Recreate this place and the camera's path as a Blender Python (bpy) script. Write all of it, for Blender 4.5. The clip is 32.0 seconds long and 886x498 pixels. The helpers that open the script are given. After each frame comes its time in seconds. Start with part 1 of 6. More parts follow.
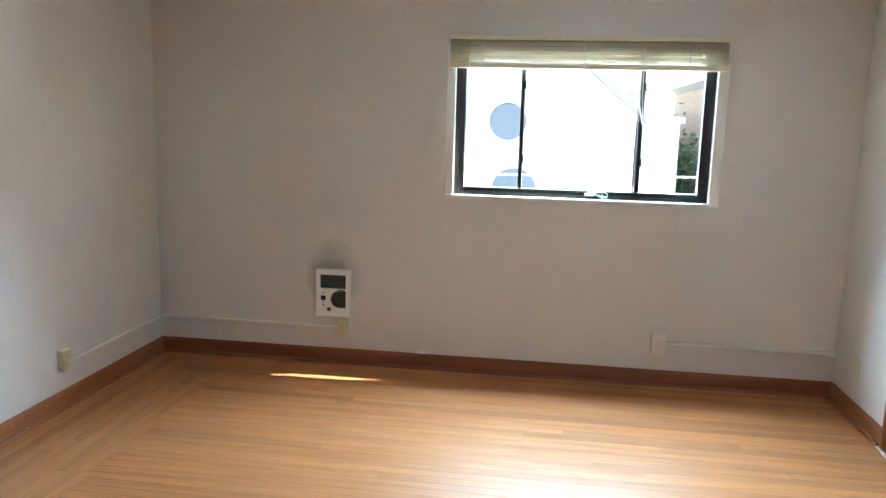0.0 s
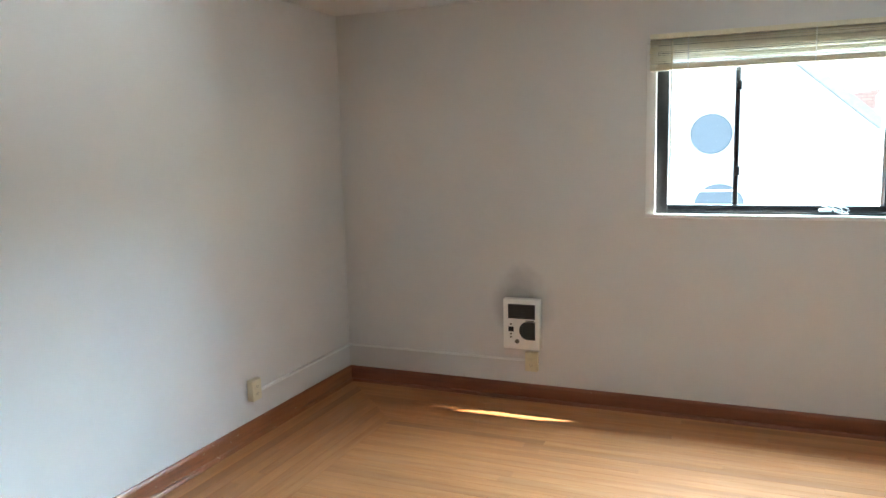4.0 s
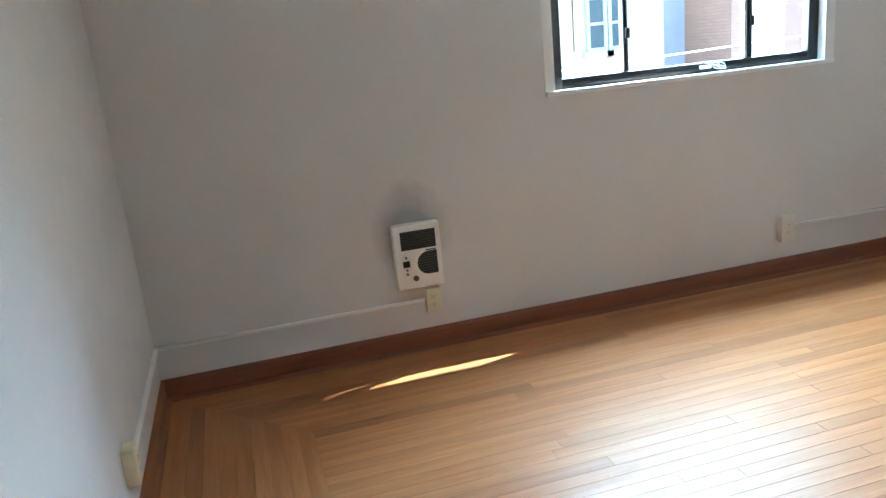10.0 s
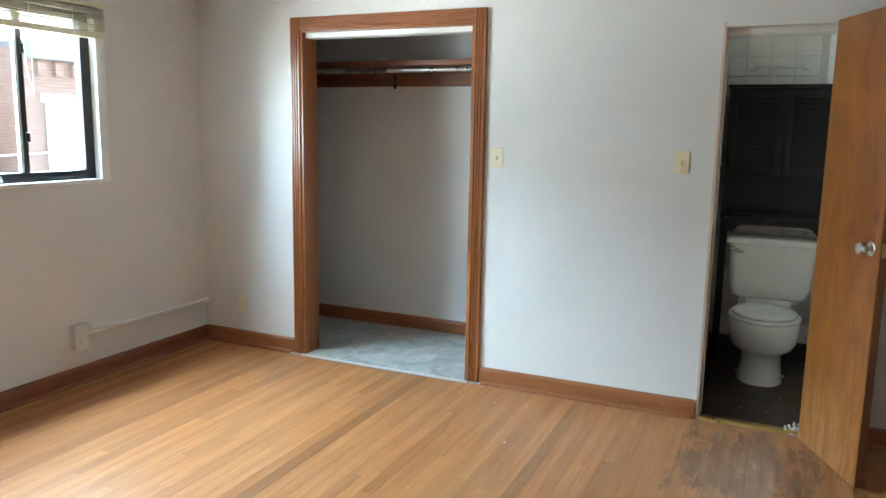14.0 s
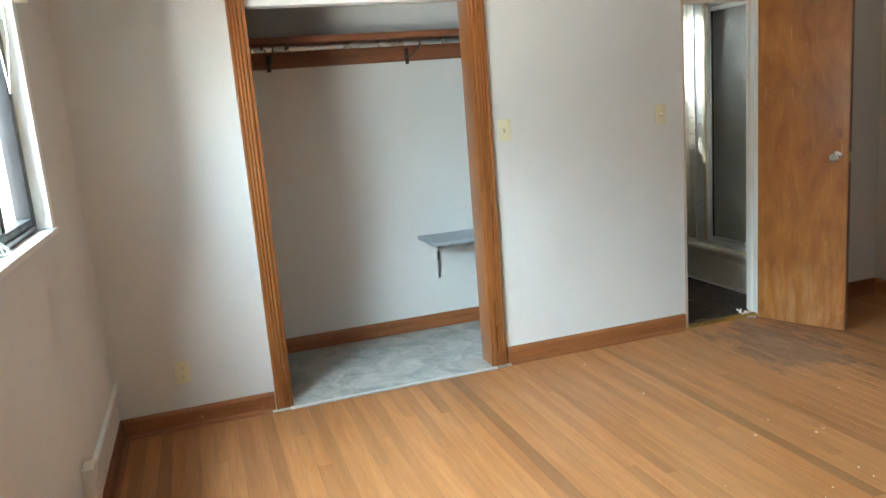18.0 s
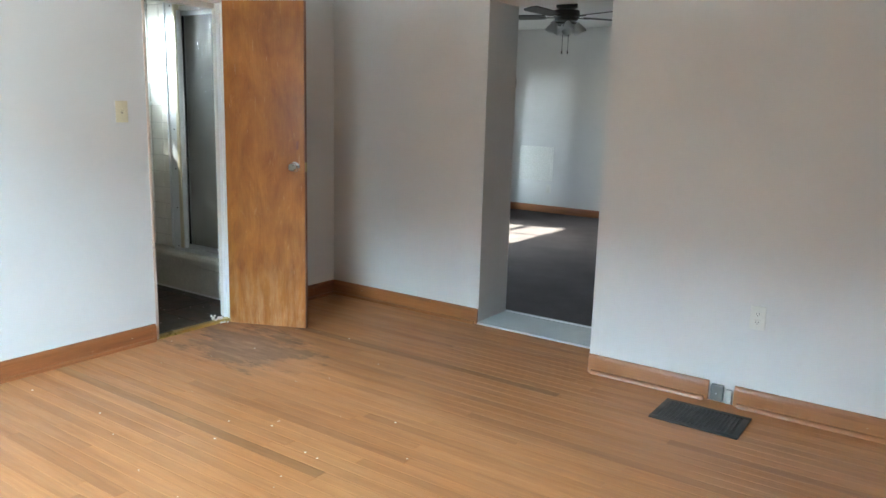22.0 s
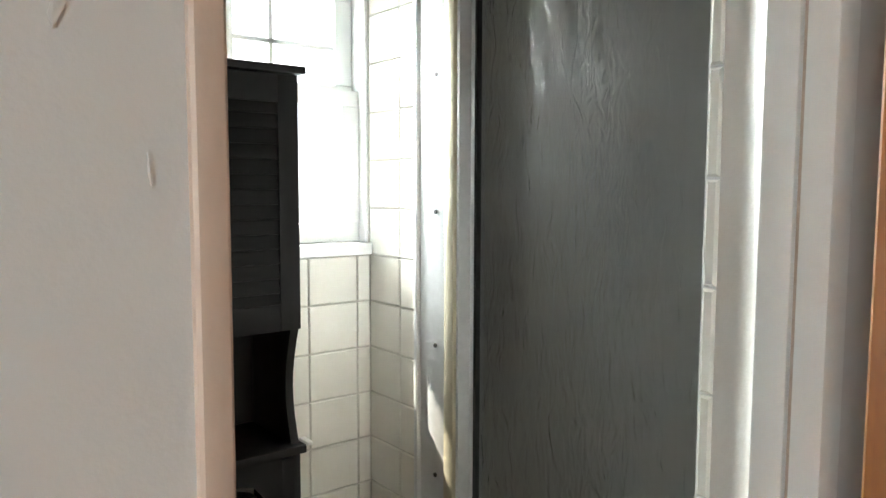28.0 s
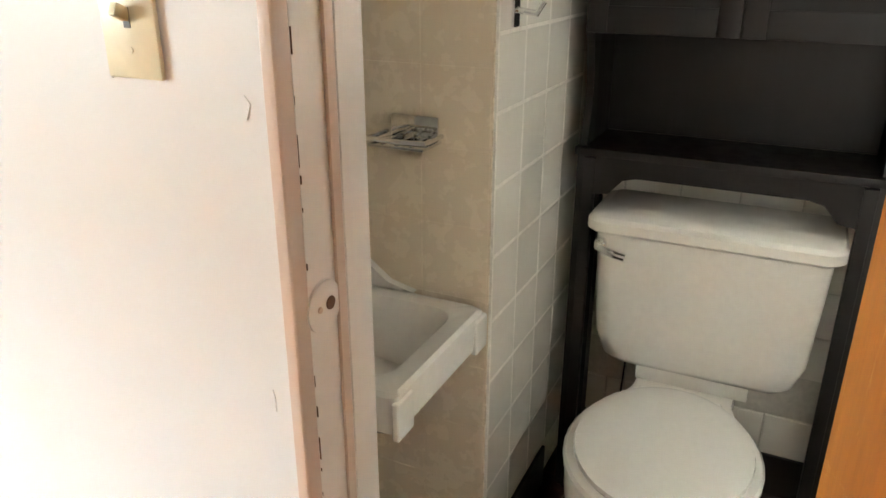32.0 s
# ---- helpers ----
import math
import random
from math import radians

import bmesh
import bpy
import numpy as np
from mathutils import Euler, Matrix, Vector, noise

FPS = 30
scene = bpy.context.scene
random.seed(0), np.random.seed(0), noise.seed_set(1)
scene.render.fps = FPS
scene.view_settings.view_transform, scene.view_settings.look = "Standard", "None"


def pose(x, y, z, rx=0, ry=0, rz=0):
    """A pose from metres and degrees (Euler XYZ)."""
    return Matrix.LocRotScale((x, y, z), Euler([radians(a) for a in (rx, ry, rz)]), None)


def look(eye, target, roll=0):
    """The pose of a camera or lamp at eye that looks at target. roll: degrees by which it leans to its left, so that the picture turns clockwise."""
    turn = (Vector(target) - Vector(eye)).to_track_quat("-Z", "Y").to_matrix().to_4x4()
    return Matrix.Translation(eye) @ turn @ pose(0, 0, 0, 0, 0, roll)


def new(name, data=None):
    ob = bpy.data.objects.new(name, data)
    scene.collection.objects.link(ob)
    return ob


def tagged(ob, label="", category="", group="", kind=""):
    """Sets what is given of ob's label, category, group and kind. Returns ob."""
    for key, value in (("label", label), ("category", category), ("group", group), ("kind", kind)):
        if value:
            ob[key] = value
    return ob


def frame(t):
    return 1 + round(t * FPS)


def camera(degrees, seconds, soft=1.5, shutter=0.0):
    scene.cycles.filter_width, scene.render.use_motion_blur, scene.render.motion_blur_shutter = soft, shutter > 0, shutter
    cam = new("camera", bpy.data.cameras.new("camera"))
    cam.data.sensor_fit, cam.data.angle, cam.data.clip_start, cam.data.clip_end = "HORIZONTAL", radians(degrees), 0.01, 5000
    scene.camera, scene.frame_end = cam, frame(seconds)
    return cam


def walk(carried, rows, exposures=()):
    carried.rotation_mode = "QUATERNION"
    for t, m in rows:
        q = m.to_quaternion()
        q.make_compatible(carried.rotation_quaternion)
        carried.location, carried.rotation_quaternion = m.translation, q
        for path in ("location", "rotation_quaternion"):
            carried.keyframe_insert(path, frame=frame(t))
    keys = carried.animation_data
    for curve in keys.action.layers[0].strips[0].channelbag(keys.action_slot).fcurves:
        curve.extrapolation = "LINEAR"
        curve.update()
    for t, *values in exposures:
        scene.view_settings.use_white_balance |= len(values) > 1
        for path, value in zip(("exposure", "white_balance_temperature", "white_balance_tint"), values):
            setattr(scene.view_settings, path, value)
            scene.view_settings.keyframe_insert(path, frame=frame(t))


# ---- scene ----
cam = camera(61.7, 32.0)

PATH = [
    (0, (-0.181, 0.447, 1.589), (-0.451, 2.4, 1.253), 1.5),
    (0.5, (-0.34, 0.666, 1.536), (-0.947, 2.545, 1.222), 1.2),
    (1, (-0.32, 0.775, 1.516), (-1.368, 2.452, 1.215), 0.5),
    (1.5, (-0.291, 0.809, 1.479), (-1.671, 2.227, 1.186), -0.5),
    (2, (-0.311, 0.791, 1.509), (-1.888, 1.978, 1.184), -0.4),
    (2.5, (-0.294, 0.819, 1.517), (-1.862, 2.016, 1.188), -0.3),
    (3, (-0.287, 0.82, 1.527), (-1.655, 2.245, 1.215), 0.5),
    (3.5, (-0.302, 0.799, 1.535), (-1.382, 2.458, 1.253), -0.4),
    (4, (-0.259, 0.819, 1.553), (-1.029, 2.645, 1.276), -1.4),
    (4.5, (-0.291, 0.785, 1.569), (-0.663, 2.729, 1.284), -0.4),
    (6.5, (-0.503, 0.932, 1.435), (-0.194, 2.887, 1.144), 1.4),
    (7, (-0.535, 1.249, 1.394), (-0.56, 3.229, 1.117), 1.6),
    (7.5, (-0.905, 1.451, 1.435), (-1.09, 3.411, 1.082), 2.0),
    (8, (-1.246, 1.678, 1.414), (-1.474, 3.634, 1.065), -0.0),
    (8.5, (-1.534, 1.813, 1.389), (-1.732, 3.781, 1.087), -2.6),
    (9, (-1.831, 1.754, 1.419), (-1.906, 3.699, 0.959), -5.6),
    (9.5, (-2.117, 1.761, 1.385), (-1.943, 3.688, 0.877), -5.2),
    (10, (-2.275, 1.755, 1.4), (-1.773, 3.619, 0.877), -5.7),
    (10.5, (-2.422, 1.616, 1.361), (-1.589, 3.373, 0.892), -2.3),
    (11, (-2.464, 1.487, 1.414), (-1.45, 3.174, 1.059), 0.2),
    (11.5, (-2.42, 1.379, 1.464), (-1.264, 2.983, 1.163), 0.9),
    (12, (-2.392, 1.384, 1.47), (-1.03, 2.816, 1.165), 0.6),
    (12.5, (-2.356, 1.361, 1.45), (-0.858, 2.647, 1.133), 0.4),
    (13, (-2.362, 1.345, 1.473), (-0.744, 2.469, 1.129), 0.1),
    (13.5, (-2.344, 1.38, 1.462), (-0.604, 2.303, 1.117), 0.5),
    (14, (-2.295, 1.523, 1.457), (-0.493, 2.332, 1.139), 1.0),
    (14.5, (-2.184, 1.865, 1.459), (-0.385, 2.685, 1.16), -0.1),
    (15, (-2.142, 2.274, 1.443), (-0.313, 3.012, 1.109), -1.0),
    (15.5, (-2.102, 2.699, 1.424), (-0.229, 3.283, 1.033), -1.0),
    (17.5, (-1.995, 4.332, 1.412), (-0.046, 4.08, 1.038), -5.4),
    (18, (-2.125, 4.535, 1.469), (-0.256, 3.935, 1.088), -4.6),
    (18.5, (-2.194, 4.628, 1.452), (-0.421, 3.775, 1.089), -2.2),
    (19, (-2.207, 4.629, 1.451), (-0.552, 3.561, 1.105), -1.1),
    (19.5, (-2.242, 4.583, 1.45), (-0.682, 3.378, 1.113), -1.1),
    (20, (-2.235, 4.568, 1.432), (-0.827, 3.186, 1.1), -1.0),
    (20.5, (-2.251, 4.549, 1.433), (-0.996, 3.028, 1.097), -0.8),
    (21, (-2.267, 4.528, 1.433), (-1.135, 2.916, 1.087), -0.7),
    (21.5, (-2.247, 4.48, 1.41), (-1.203, 2.814, 1.044), 0.1),
    (22, (-2.153, 4.307, 1.384), (-1.037, 2.69, 1.01), 1.6),
    (22.5, (-1.964, 4.093, 1.411), (-0.653, 2.627, 1.051), 2.0),
    (23, (-1.603, 3.914, 1.409), (-0.183, 2.544, 1.088), 0.8),
    (23.5, (-1.278, 3.639, 1.436), (0.28, 2.417, 1.156), -0.6),
    (24, (-0.9, 3.377, 1.427), (0.771, 2.299, 1.204), -0.9),
    (24.5, (-0.501, 3.13, 1.413), (1.142, 2.009, 1.202), -0.8),
    (25, (-0.106, 2.819, 1.429), (1.534, 1.695, 1.217), -0.5),
    (25.5, (0.298, 2.605, 1.442), (1.982, 1.543, 1.252), -1.3),
    (26, (0.604, 2.386, 1.425), (2.324, 1.382, 1.238), -0.3),
    (26.5, (1.007, 2.157, 1.461), (2.655, 1.043, 1.255), -0.5),
    (28.5, (1.296, 1.871, 1.519), (2.865, 0.642, 1.351), 0.2),
    (29, (1.223, 1.763, 1.448), (3.019, 0.975, 1.055), 1.8),
    (29.5, (1.23, 1.613, 1.345), (3.102, 1.275, 0.726), 1.0),
    (30, (1.211, 1.536, 1.341), (2.992, 1.528, 0.432), 1.4),
    (30.5, (1.142, 1.46, 1.303), (2.786, 1.756, 0.204), 0.6),
    (31, (1.121, 1.436, 1.281), (2.654, 1.895, 0.082), 0.4),
    (31.5, (1.076, 1.397, 1.322), (2.667, 2.08, 0.322), 0.1),
    (32, (1.061, 1.385, 1.371), (2.734, 2.196, 0.633), 0.1),
]
EXPOSURES = [(0.0, 3.2, 6100, -1), (2.0, 3.66, 6000, -3), (4.0, 3.3, 5900, -4), (8.0, 3.38, 5350, -6), (10.0, 3.25, 5450, -6), (12.0, 2.87, 6200, -4), (14.0, 3.13, 6200, -3), (18.0, 3.02, 6900, 0), (20.0, 3.4, 6100, -1), (22.0, 3.45, 6100, -1), (24.0, 3.17, 6750, -3), (27.0, 3.2, 6800, 3), (28.5, 3.45, 6900, 5), (29.0, 3.95, 6700, 8), (30.0, 4.57, 7700, 13), (32.0, 4.32, 7500, 7)]
walk(cam, [(t, look(eye, target, roll)) for t, eye, target, roll in PATH], EXPOSURES)

# ---- world, sun ----
SUN_FROM = Vector((0.94, 0.23, 1.0)).normalized()
world = bpy.data.worlds.new("sky")
scene.world = world
world.use_nodes = True
wn = world.node_tree.nodes
wbg = wn["Background"]
sky = wn.new("ShaderNodeTexSky")
sky.sky_type = "NISHITA"
sky.sun_disc = False
sky.sun_elevation = math.asin(SUN_FROM.z)
sky.sun_rotation = math.atan2(SUN_FROM.x, SUN_FROM.y)
sky.air_density = 1.0
sky.dust_density = 2.0
world.node_tree.links.new(sky.outputs[0], wbg.inputs[0])
wbg.inputs[1].default_value = 0.15

sun = new("sun", bpy.data.lights.new("sun", "SUN"))
sun.data.energy = 4.5
sun.data.angle = radians(0.5)
sun.data.color = (1.0, 0.95, 0.87)
sun.matrix_world = look((0, 0, 20), Vector((0, 0, 20)) - SUN_FROM)


def sky_lamp(name, eye, target, sx, sy, watts, color=(0.86, 0.93, 1.0)):
    """Stands in for the sky's light at a window's opening."""
    d = bpy.data.lights.new(name, "AREA")
    d.shape, d.size, d.size_y, d.energy, d.color = "RECTANGLE", sx, sy, watts, color
    ob = new(name, d)
    ob.matrix_world = look(eye, target)
    return ob


sky_lamp("sky_light_bedroom", (0.0, 8.9, 7.0), (0.0, 4.2, 5.2), 14.0, 8.0, 3650.0, (0.62, 0.81, 1.0))
sky_lamp("sky_light_bedroom_low", (-4.5, 9.2, 1.75), (-4.5, 3.6, 1.6), 5.2, 1.9, 150.0, (0.7, 0.85, 1.0))
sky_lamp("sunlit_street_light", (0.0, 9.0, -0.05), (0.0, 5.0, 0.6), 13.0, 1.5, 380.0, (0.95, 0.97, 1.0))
sky_lamp("sky_light_bath", (4.6, 1.15, 2.3), (2.6, 1.25, 1.3), 1.2, 0.9, 98.0, (0.86, 0.93, 1.0))
sky_lamp("sky_light_living", (4.7, -2.6, 2.6), (1.6, -2.6, 0.4), 1.5, 1.2, 30.0)

# ---- materials ----


class Mat:
    """A node material under construction."""

    def __init__(self, name, rough=0.6, metal=0.0, spec=0.5):
        self.m = bpy.data.materials.new(name)
        self.m.use_nodes = True
        self.t = self.m.node_tree
        self.n = self.t.nodes
        self.b = self.n["Principled BSDF"]
        self.b.inputs["Roughness"].default_value = rough
        self.b.inputs["Metallic"].default_value = metal
        self.b.inputs["Specular IOR Level"].default_value = spec
        self.tc = None

    def link(self, a, b):
        self.t.links.new(a, b)
        return self

    def coord(self, scale=(1, 1, 1), rnd=0.0):
        tc = self.n.new("ShaderNodeTexCoord")
        mp = self.n.new("ShaderNodeMapping")
        mp.inputs["Scale"].default_value = scale
        geo = self.n.new("ShaderNodeNewGeometry")
        self.link(geo.outputs["Position"], mp.inputs["Vector"])
        if rnd:
            oi = self.n.new("ShaderNodeObjectInfo")
            mul = self.n.new("ShaderNodeMath")
            mul.operation = "MULTIPLY"
            mul.inputs[1].default_value = rnd
            self.link(oi.outputs["Random"], mul.inputs[0])
            comb = self.n.new("ShaderNodeCombineXYZ")
            for i in range(3):
                self.link(mul.outputs[0], comb.inputs[i])
            self.link(comb.outputs[0], mp.inputs["Location"])
        return mp.outputs["Vector"]

    def noise(self, vec, scale, detail=4.0, rough=0.55, distort=0.0):
        t = self.n.new("ShaderNodeTexNoise")
        t.inputs["Scale"].default_value = scale
        t.inputs["Detail"].default_value = detail
        t.inputs["Roughness"].default_value = rough
        t.inputs["Distortion"].default_value = distort
        self.link(vec, t.inputs["Vector"])
        return t.outputs["Fac"]

    def ramp(self, fac, stops):
        r = self.n.new("ShaderNodeValToRGB")
        e = r.color_ramp.elements
        while len(e) < len(stops):
            e.new(0.5)
        for el, (p, c) in zip(e, stops):
            el.position = p
            el.color = (*c, 1) if len(c) == 3 else c
        self.link(fac, r.inputs["Fac"])
        return r.outputs["Color"]

    def mix(self, fac, a, b, mode="MIX"):
        x = self.n.new("ShaderNodeMix")
        x.data_type = "RGBA"
        x.blend_type = mode
        for sock, v in ((x.inputs["Factor"], fac), (x.inputs["A"], a), (x.inputs["B"], b)):
            if isinstance(v, (int, float)):
                sock.default_value = v
            elif isinstance(v, tuple):
                sock.default_value = (*v, 1)
            else:
                self.link(v, sock)
        return x.outputs["Result"]

    def maprange(self, v, a, b, c, d):
        x = self.n.new("ShaderNodeMapRange")
        for i, k in enumerate((a, b, c, d), 1):
            x.inputs[i].default_value = k
        self.link(v, x.inputs[0])
        return x.outputs[0]

    def color(self, sock):
        if isinstance(sock, tuple):
            self.b.inputs["Base Color"].default_value = (*sock, 1)
        else:
            self.link(sock, self.b.inputs["Base Color"])
        return self

    def rough(self, sock):
        self.link(sock, self.b.inputs["Roughness"])
        return self

    def bump(self, h, strength=0.2, dist=0.002):
        bp = self.n.new("ShaderNodeBump")
        bp.inputs["Strength"].default_value = strength
        bp.inputs["Distance"].default_value = dist
        self.link(h, bp.inputs["Height"])
        self.link(bp.outputs[0], self.b.inputs["Normal"])
        return self


def paint(name, c, rough=0.55, stain=0.05, bump=0.15, grain=260.0, dark_spot=None):
    """Rolled or brushed paint: faint stipple and large, faint soiling; the last argument: centre of a ragged grey spot.
    """
    m = Mat(name, rough)
    v = m.coord()
    big = m.noise(v, 1.3, 5, 0.6)
    d = tuple(x * (1 - stain * 2.2) for x in c)
    col = m.ramp(big, [(0.3, d), (0.62, c)])
    if dark_spot:
        far = m.n.new("ShaderNodeVectorMath")
        far.operation = "DISTANCE"
        m.link(m.coord((1.0, 1.0, 0.8)), far.inputs[0])
        far.inputs[1].default_value = (dark_spot[0], dark_spot[1], dark_spot[2] * 0.8)
        rag = m.n.new("ShaderNodeMath")
        rag.operation = "ADD"
        m.link(far.outputs["Value"], rag.inputs[0])
        m.link(m.maprange(m.noise(v, 5.0, 4), 0.3, 0.7, -0.03, 0.03), rag.inputs[1])
        col = m.mix(m.maprange(rag.outputs[0], 0.08, 0.2, 0.55, 0.0), col, (0.16, 0.15, 0.14))
    m.color(col)
    m.rough(m.maprange(m.noise(v, 9, 4), 0.3, 0.7, rough - 0.06, rough + 0.1))
    add = m.n.new("ShaderNodeMath")
    add.operation = "MULTIPLY_ADD"
    m.link(m.noise(v, 11.0, 3, 0.5), add.inputs[0])
    add.inputs[1].default_value = 1.6
    m.link(m.noise(v, grain, 3), add.inputs[2])
    m.bump(add.outputs[0], bump, 0.0015)
    return m.m


def wood(name, c, axis=0, rough=0.4, contrast=0.35, random=0.0, scale=1.0, gloss=0.0, chips=0.0):
    """Finished wood with grain running along one axis of the world."""
    m = Mat(name, rough)
    k = [14.0 * scale] * 3
    k[axis] = 0.9 * scale
    v = m.coord(tuple(k), 37.0 if random else 0.0)
    rings = m.noise(v, 1.6, 6, 0.65, 0.6)
    k2 = [160.0 * scale] * 3
    k2[axis] = 5.0 * scale
    fine = m.noise(m.coord(tuple(k2), 11.0 if random else 0.0), 1.0, 3, 0.6)
    dark = tuple(x * (1 - contrast) for x in c)
    lite = tuple(min(1.0, x * (1 + contrast * 0.5)) for x in c)
    col = m.ramp(rings, [(0.28, dark), (0.5, c), (0.75, lite)])
    col = m.mix(0.28, col, m.ramp(fine, [(0.3, (0.55, 0.5, 0.45)), (0.6, (1, 1, 1))]), "MULTIPLY")
    if random:
        oi = m.n.new("ShaderNodeObjectInfo")
        r = 1 - random
        tone = m.ramp(oi.outputs["Random"], [(0.0, (r, r * 0.93, r * 0.86)), (0.12, (0.93, 0.9, 0.87)), (0.5, (1, 1, 1)), (1.0, (1.12, 1.15, 1.15))])
        col = m.mix(1.0, col, tone, "MULTIPLY")
    if chips:
        spot = m.noise(m.coord((1.0, 1.0, 1.6)), 34.0, 4, 0.6)
        col = m.mix(m.maprange(spot, 0.69, 0.72, 0.0, chips), col, (0.62, 0.52, 0.42))
    m.color(col)
    m.rough(m.maprange(rings, 0.3, 0.7, rough - 0.05, rough + 0.1))
    m.bump(fine, 0.12, 0.0008)
    if gloss:
        m.b.inputs["Coat Weight"].default_value = gloss
        m.b.inputs["Coat Roughness"].default_value = 0.12
    return m.m


def plain(name, c, rough=0.4, metal=0.0, grain=60.0, vary=0.12, bump=0.05):
    m = Mat(name, rough, metal)
    v = m.coord()
    f = m.noise(v, grain, 4)
    m.color(m.ramp(f, [(0.3, tuple(x * (1 - vary) for x in c)), (0.7, tuple(min(1, x * (1 + vary * 0.4)) for x in c))]))
    m.rough(m.maprange(m.noise(v, 14, 4), 0.3, 0.7, max(0.02, rough - 0.06), rough + 0.08))
    if bump:
        m.bump(f, bump, 0.001)
    return m.m


def floor_wood(name, axis, deep=1.06):
    """Old oak strip floor: worn satin finish, scuffs, white paint specks, bare grey patch at the bath door."""
    m = Mat(name, 0.34, spec=0.38)
    oi = m.n.new("ShaderNodeObjectInfo")
    v = m.coord((0.9, 13.0, 13.0) if axis == 0 else (13.0, 0.9, 13.0), 37.0)
    rings = m.noise(v, 1.5, 5, 0.6)
    fine = m.noise(m.coord((6.0, 170.0, 170.0) if axis == 0 else (170.0, 6.0, 170.0), 11.0), 1.0, 3, 0.6)
    base = m.ramp(rings, [(0.25, (0.31 * deep, 0.118 * deep, 0.040 * deep)), (0.5, (0.40 * deep, 0.168 * deep, 0.060 * deep)), (0.78, (0.48 * deep, 0.222 * deep, 0.086 * deep))])
    base = m.mix(m.maprange(fine, 0.35, 0.6, 0.25, 0.0), base, (0.17 * deep, 0.075 * deep, 0.03 * deep))
    tone = m.ramp(oi.outputs["Random"], [(0.0, (0.76, 0.71, 0.67)), (0.1, (0.87, 0.84, 0.81)), (0.3, (0.96, 0.95, 0.94)), (0.7, (1.02, 1.02, 1.0)), (1.0, (1.08, 1.09, 1.09))])
    base = m.mix(1.0, base, tone, "MULTIPLY")
    w = m.coord()
    wear = m.noise(w, 2.2, 6, 0.62)
    base = m.mix(m.maprange(wear, 0.4, 0.75, 0.0, 0.22), base, (0.36, 0.22, 0.12))
    # bare, water-stained boards before the bath door
    pt = m.n.new("ShaderNodeVectorMath")
    pt.operation = "DISTANCE"
    sc = m.coord((1.0, 1.6, 0.0))
    m.link(sc, pt.inputs[0])
    pt.inputs[1].default_value = (1.08, 1.57 * 1.6, 0.0)
    edge = m.n.new("ShaderNodeMath")
    edge.operation = "ADD"
    m.link(pt.outputs["Value"], edge.inputs[0])
    m.link(m.maprange(m.noise(m.coord((3.5, 9.0, 1.0)), 1.0, 7, 0.72), 0.3, 0.7, -0.34, 0.34), edge.inputs[1])
    near = m.n.new("ShaderNodeMath")
    near.operation = "MULTIPLY"
    m.link(m.maprange(edge.outputs[0], 0.34, 0.5, 0.8, 0.0), near.inputs[0])
    m.link(m.maprange(pt.outputs["Value"], 0.75, 0.85, 1.0, 0.0), near.inputs[1])
    patch = near.outputs[0]
    grey = m.ramp(m.noise(m.coord((3.0, 16.0, 1.0)), 1.0, 6, 0.66), [(0.3, (0.11, 0.06, 0.036)), (0.5, (0.20, 0.112, 0.066)), (0.6, (0.28, 0.165, 0.1)), (0.72, (0.42, 0.29, 0.2))])
    base = m.mix(patch, base, grey)
    m.color(base)
    rgh = m.mix(patch, m.maprange(m.noise(m.coord((2.0, 14.0, 1.0) if axis == 0 else (14.0, 2.0, 1.0)), 1.0, 6, 0.65), 0.3, 0.7, 0.32, 0.55), (0.62, 0.62, 0.62))
    m.rough(rgh)
    m.bump(fine, 0.15, 0.0006)
    return m.m


M_WALL = paint("wall_paint", (0.68, 0.665, 0.645), 0.5, 0.03)
# wall paint with a soft grey spot behind and above the heater
M_WALL_N = paint("spotted_wall_paint", (0.68, 0.665, 0.645), 0.5, 0.03, dark_spot=(-1.54, 5.045, 0.59))
M_CEIL = paint("ceiling_paint", (0.75, 0.74, 0.72), 0.7, 0.03)
M_TRIMW = paint("painted_casing", (0.76, 0.715, 0.66), 0.42, 0.09, 0.25, 90)
M_TANP = paint("tan_old_paint", (0.60, 0.46, 0.37), 0.45, 0.12, 0.3, 70)
M_OFFW = paint("window_paint", (0.83, 0.83, 0.81), 0.4, 0.04)
M_GREYP = paint("grey_floor_paint", (0.50, 0.52, 0.52), 0.45, 0.08)
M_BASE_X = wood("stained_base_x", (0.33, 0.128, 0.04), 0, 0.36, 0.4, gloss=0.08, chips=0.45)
# redder stain for the window wall, darkened to carry the shade there
M_BASE_N = wood("shaded_red_base", (0.2, 0.062, 0.024), 0, 0.36, 0.4, gloss=0.08, chips=0.5)
M_BASE_Y = wood("stained_base_y", (0.28, 0.098, 0.034), 1, 0.32, 0.4, gloss=0.12, chips=0.7)
M_CASE_Z = wood("stained_casing", (0.30, 0.105, 0.030), 2, 0.3, 0.35, gloss=0.3)


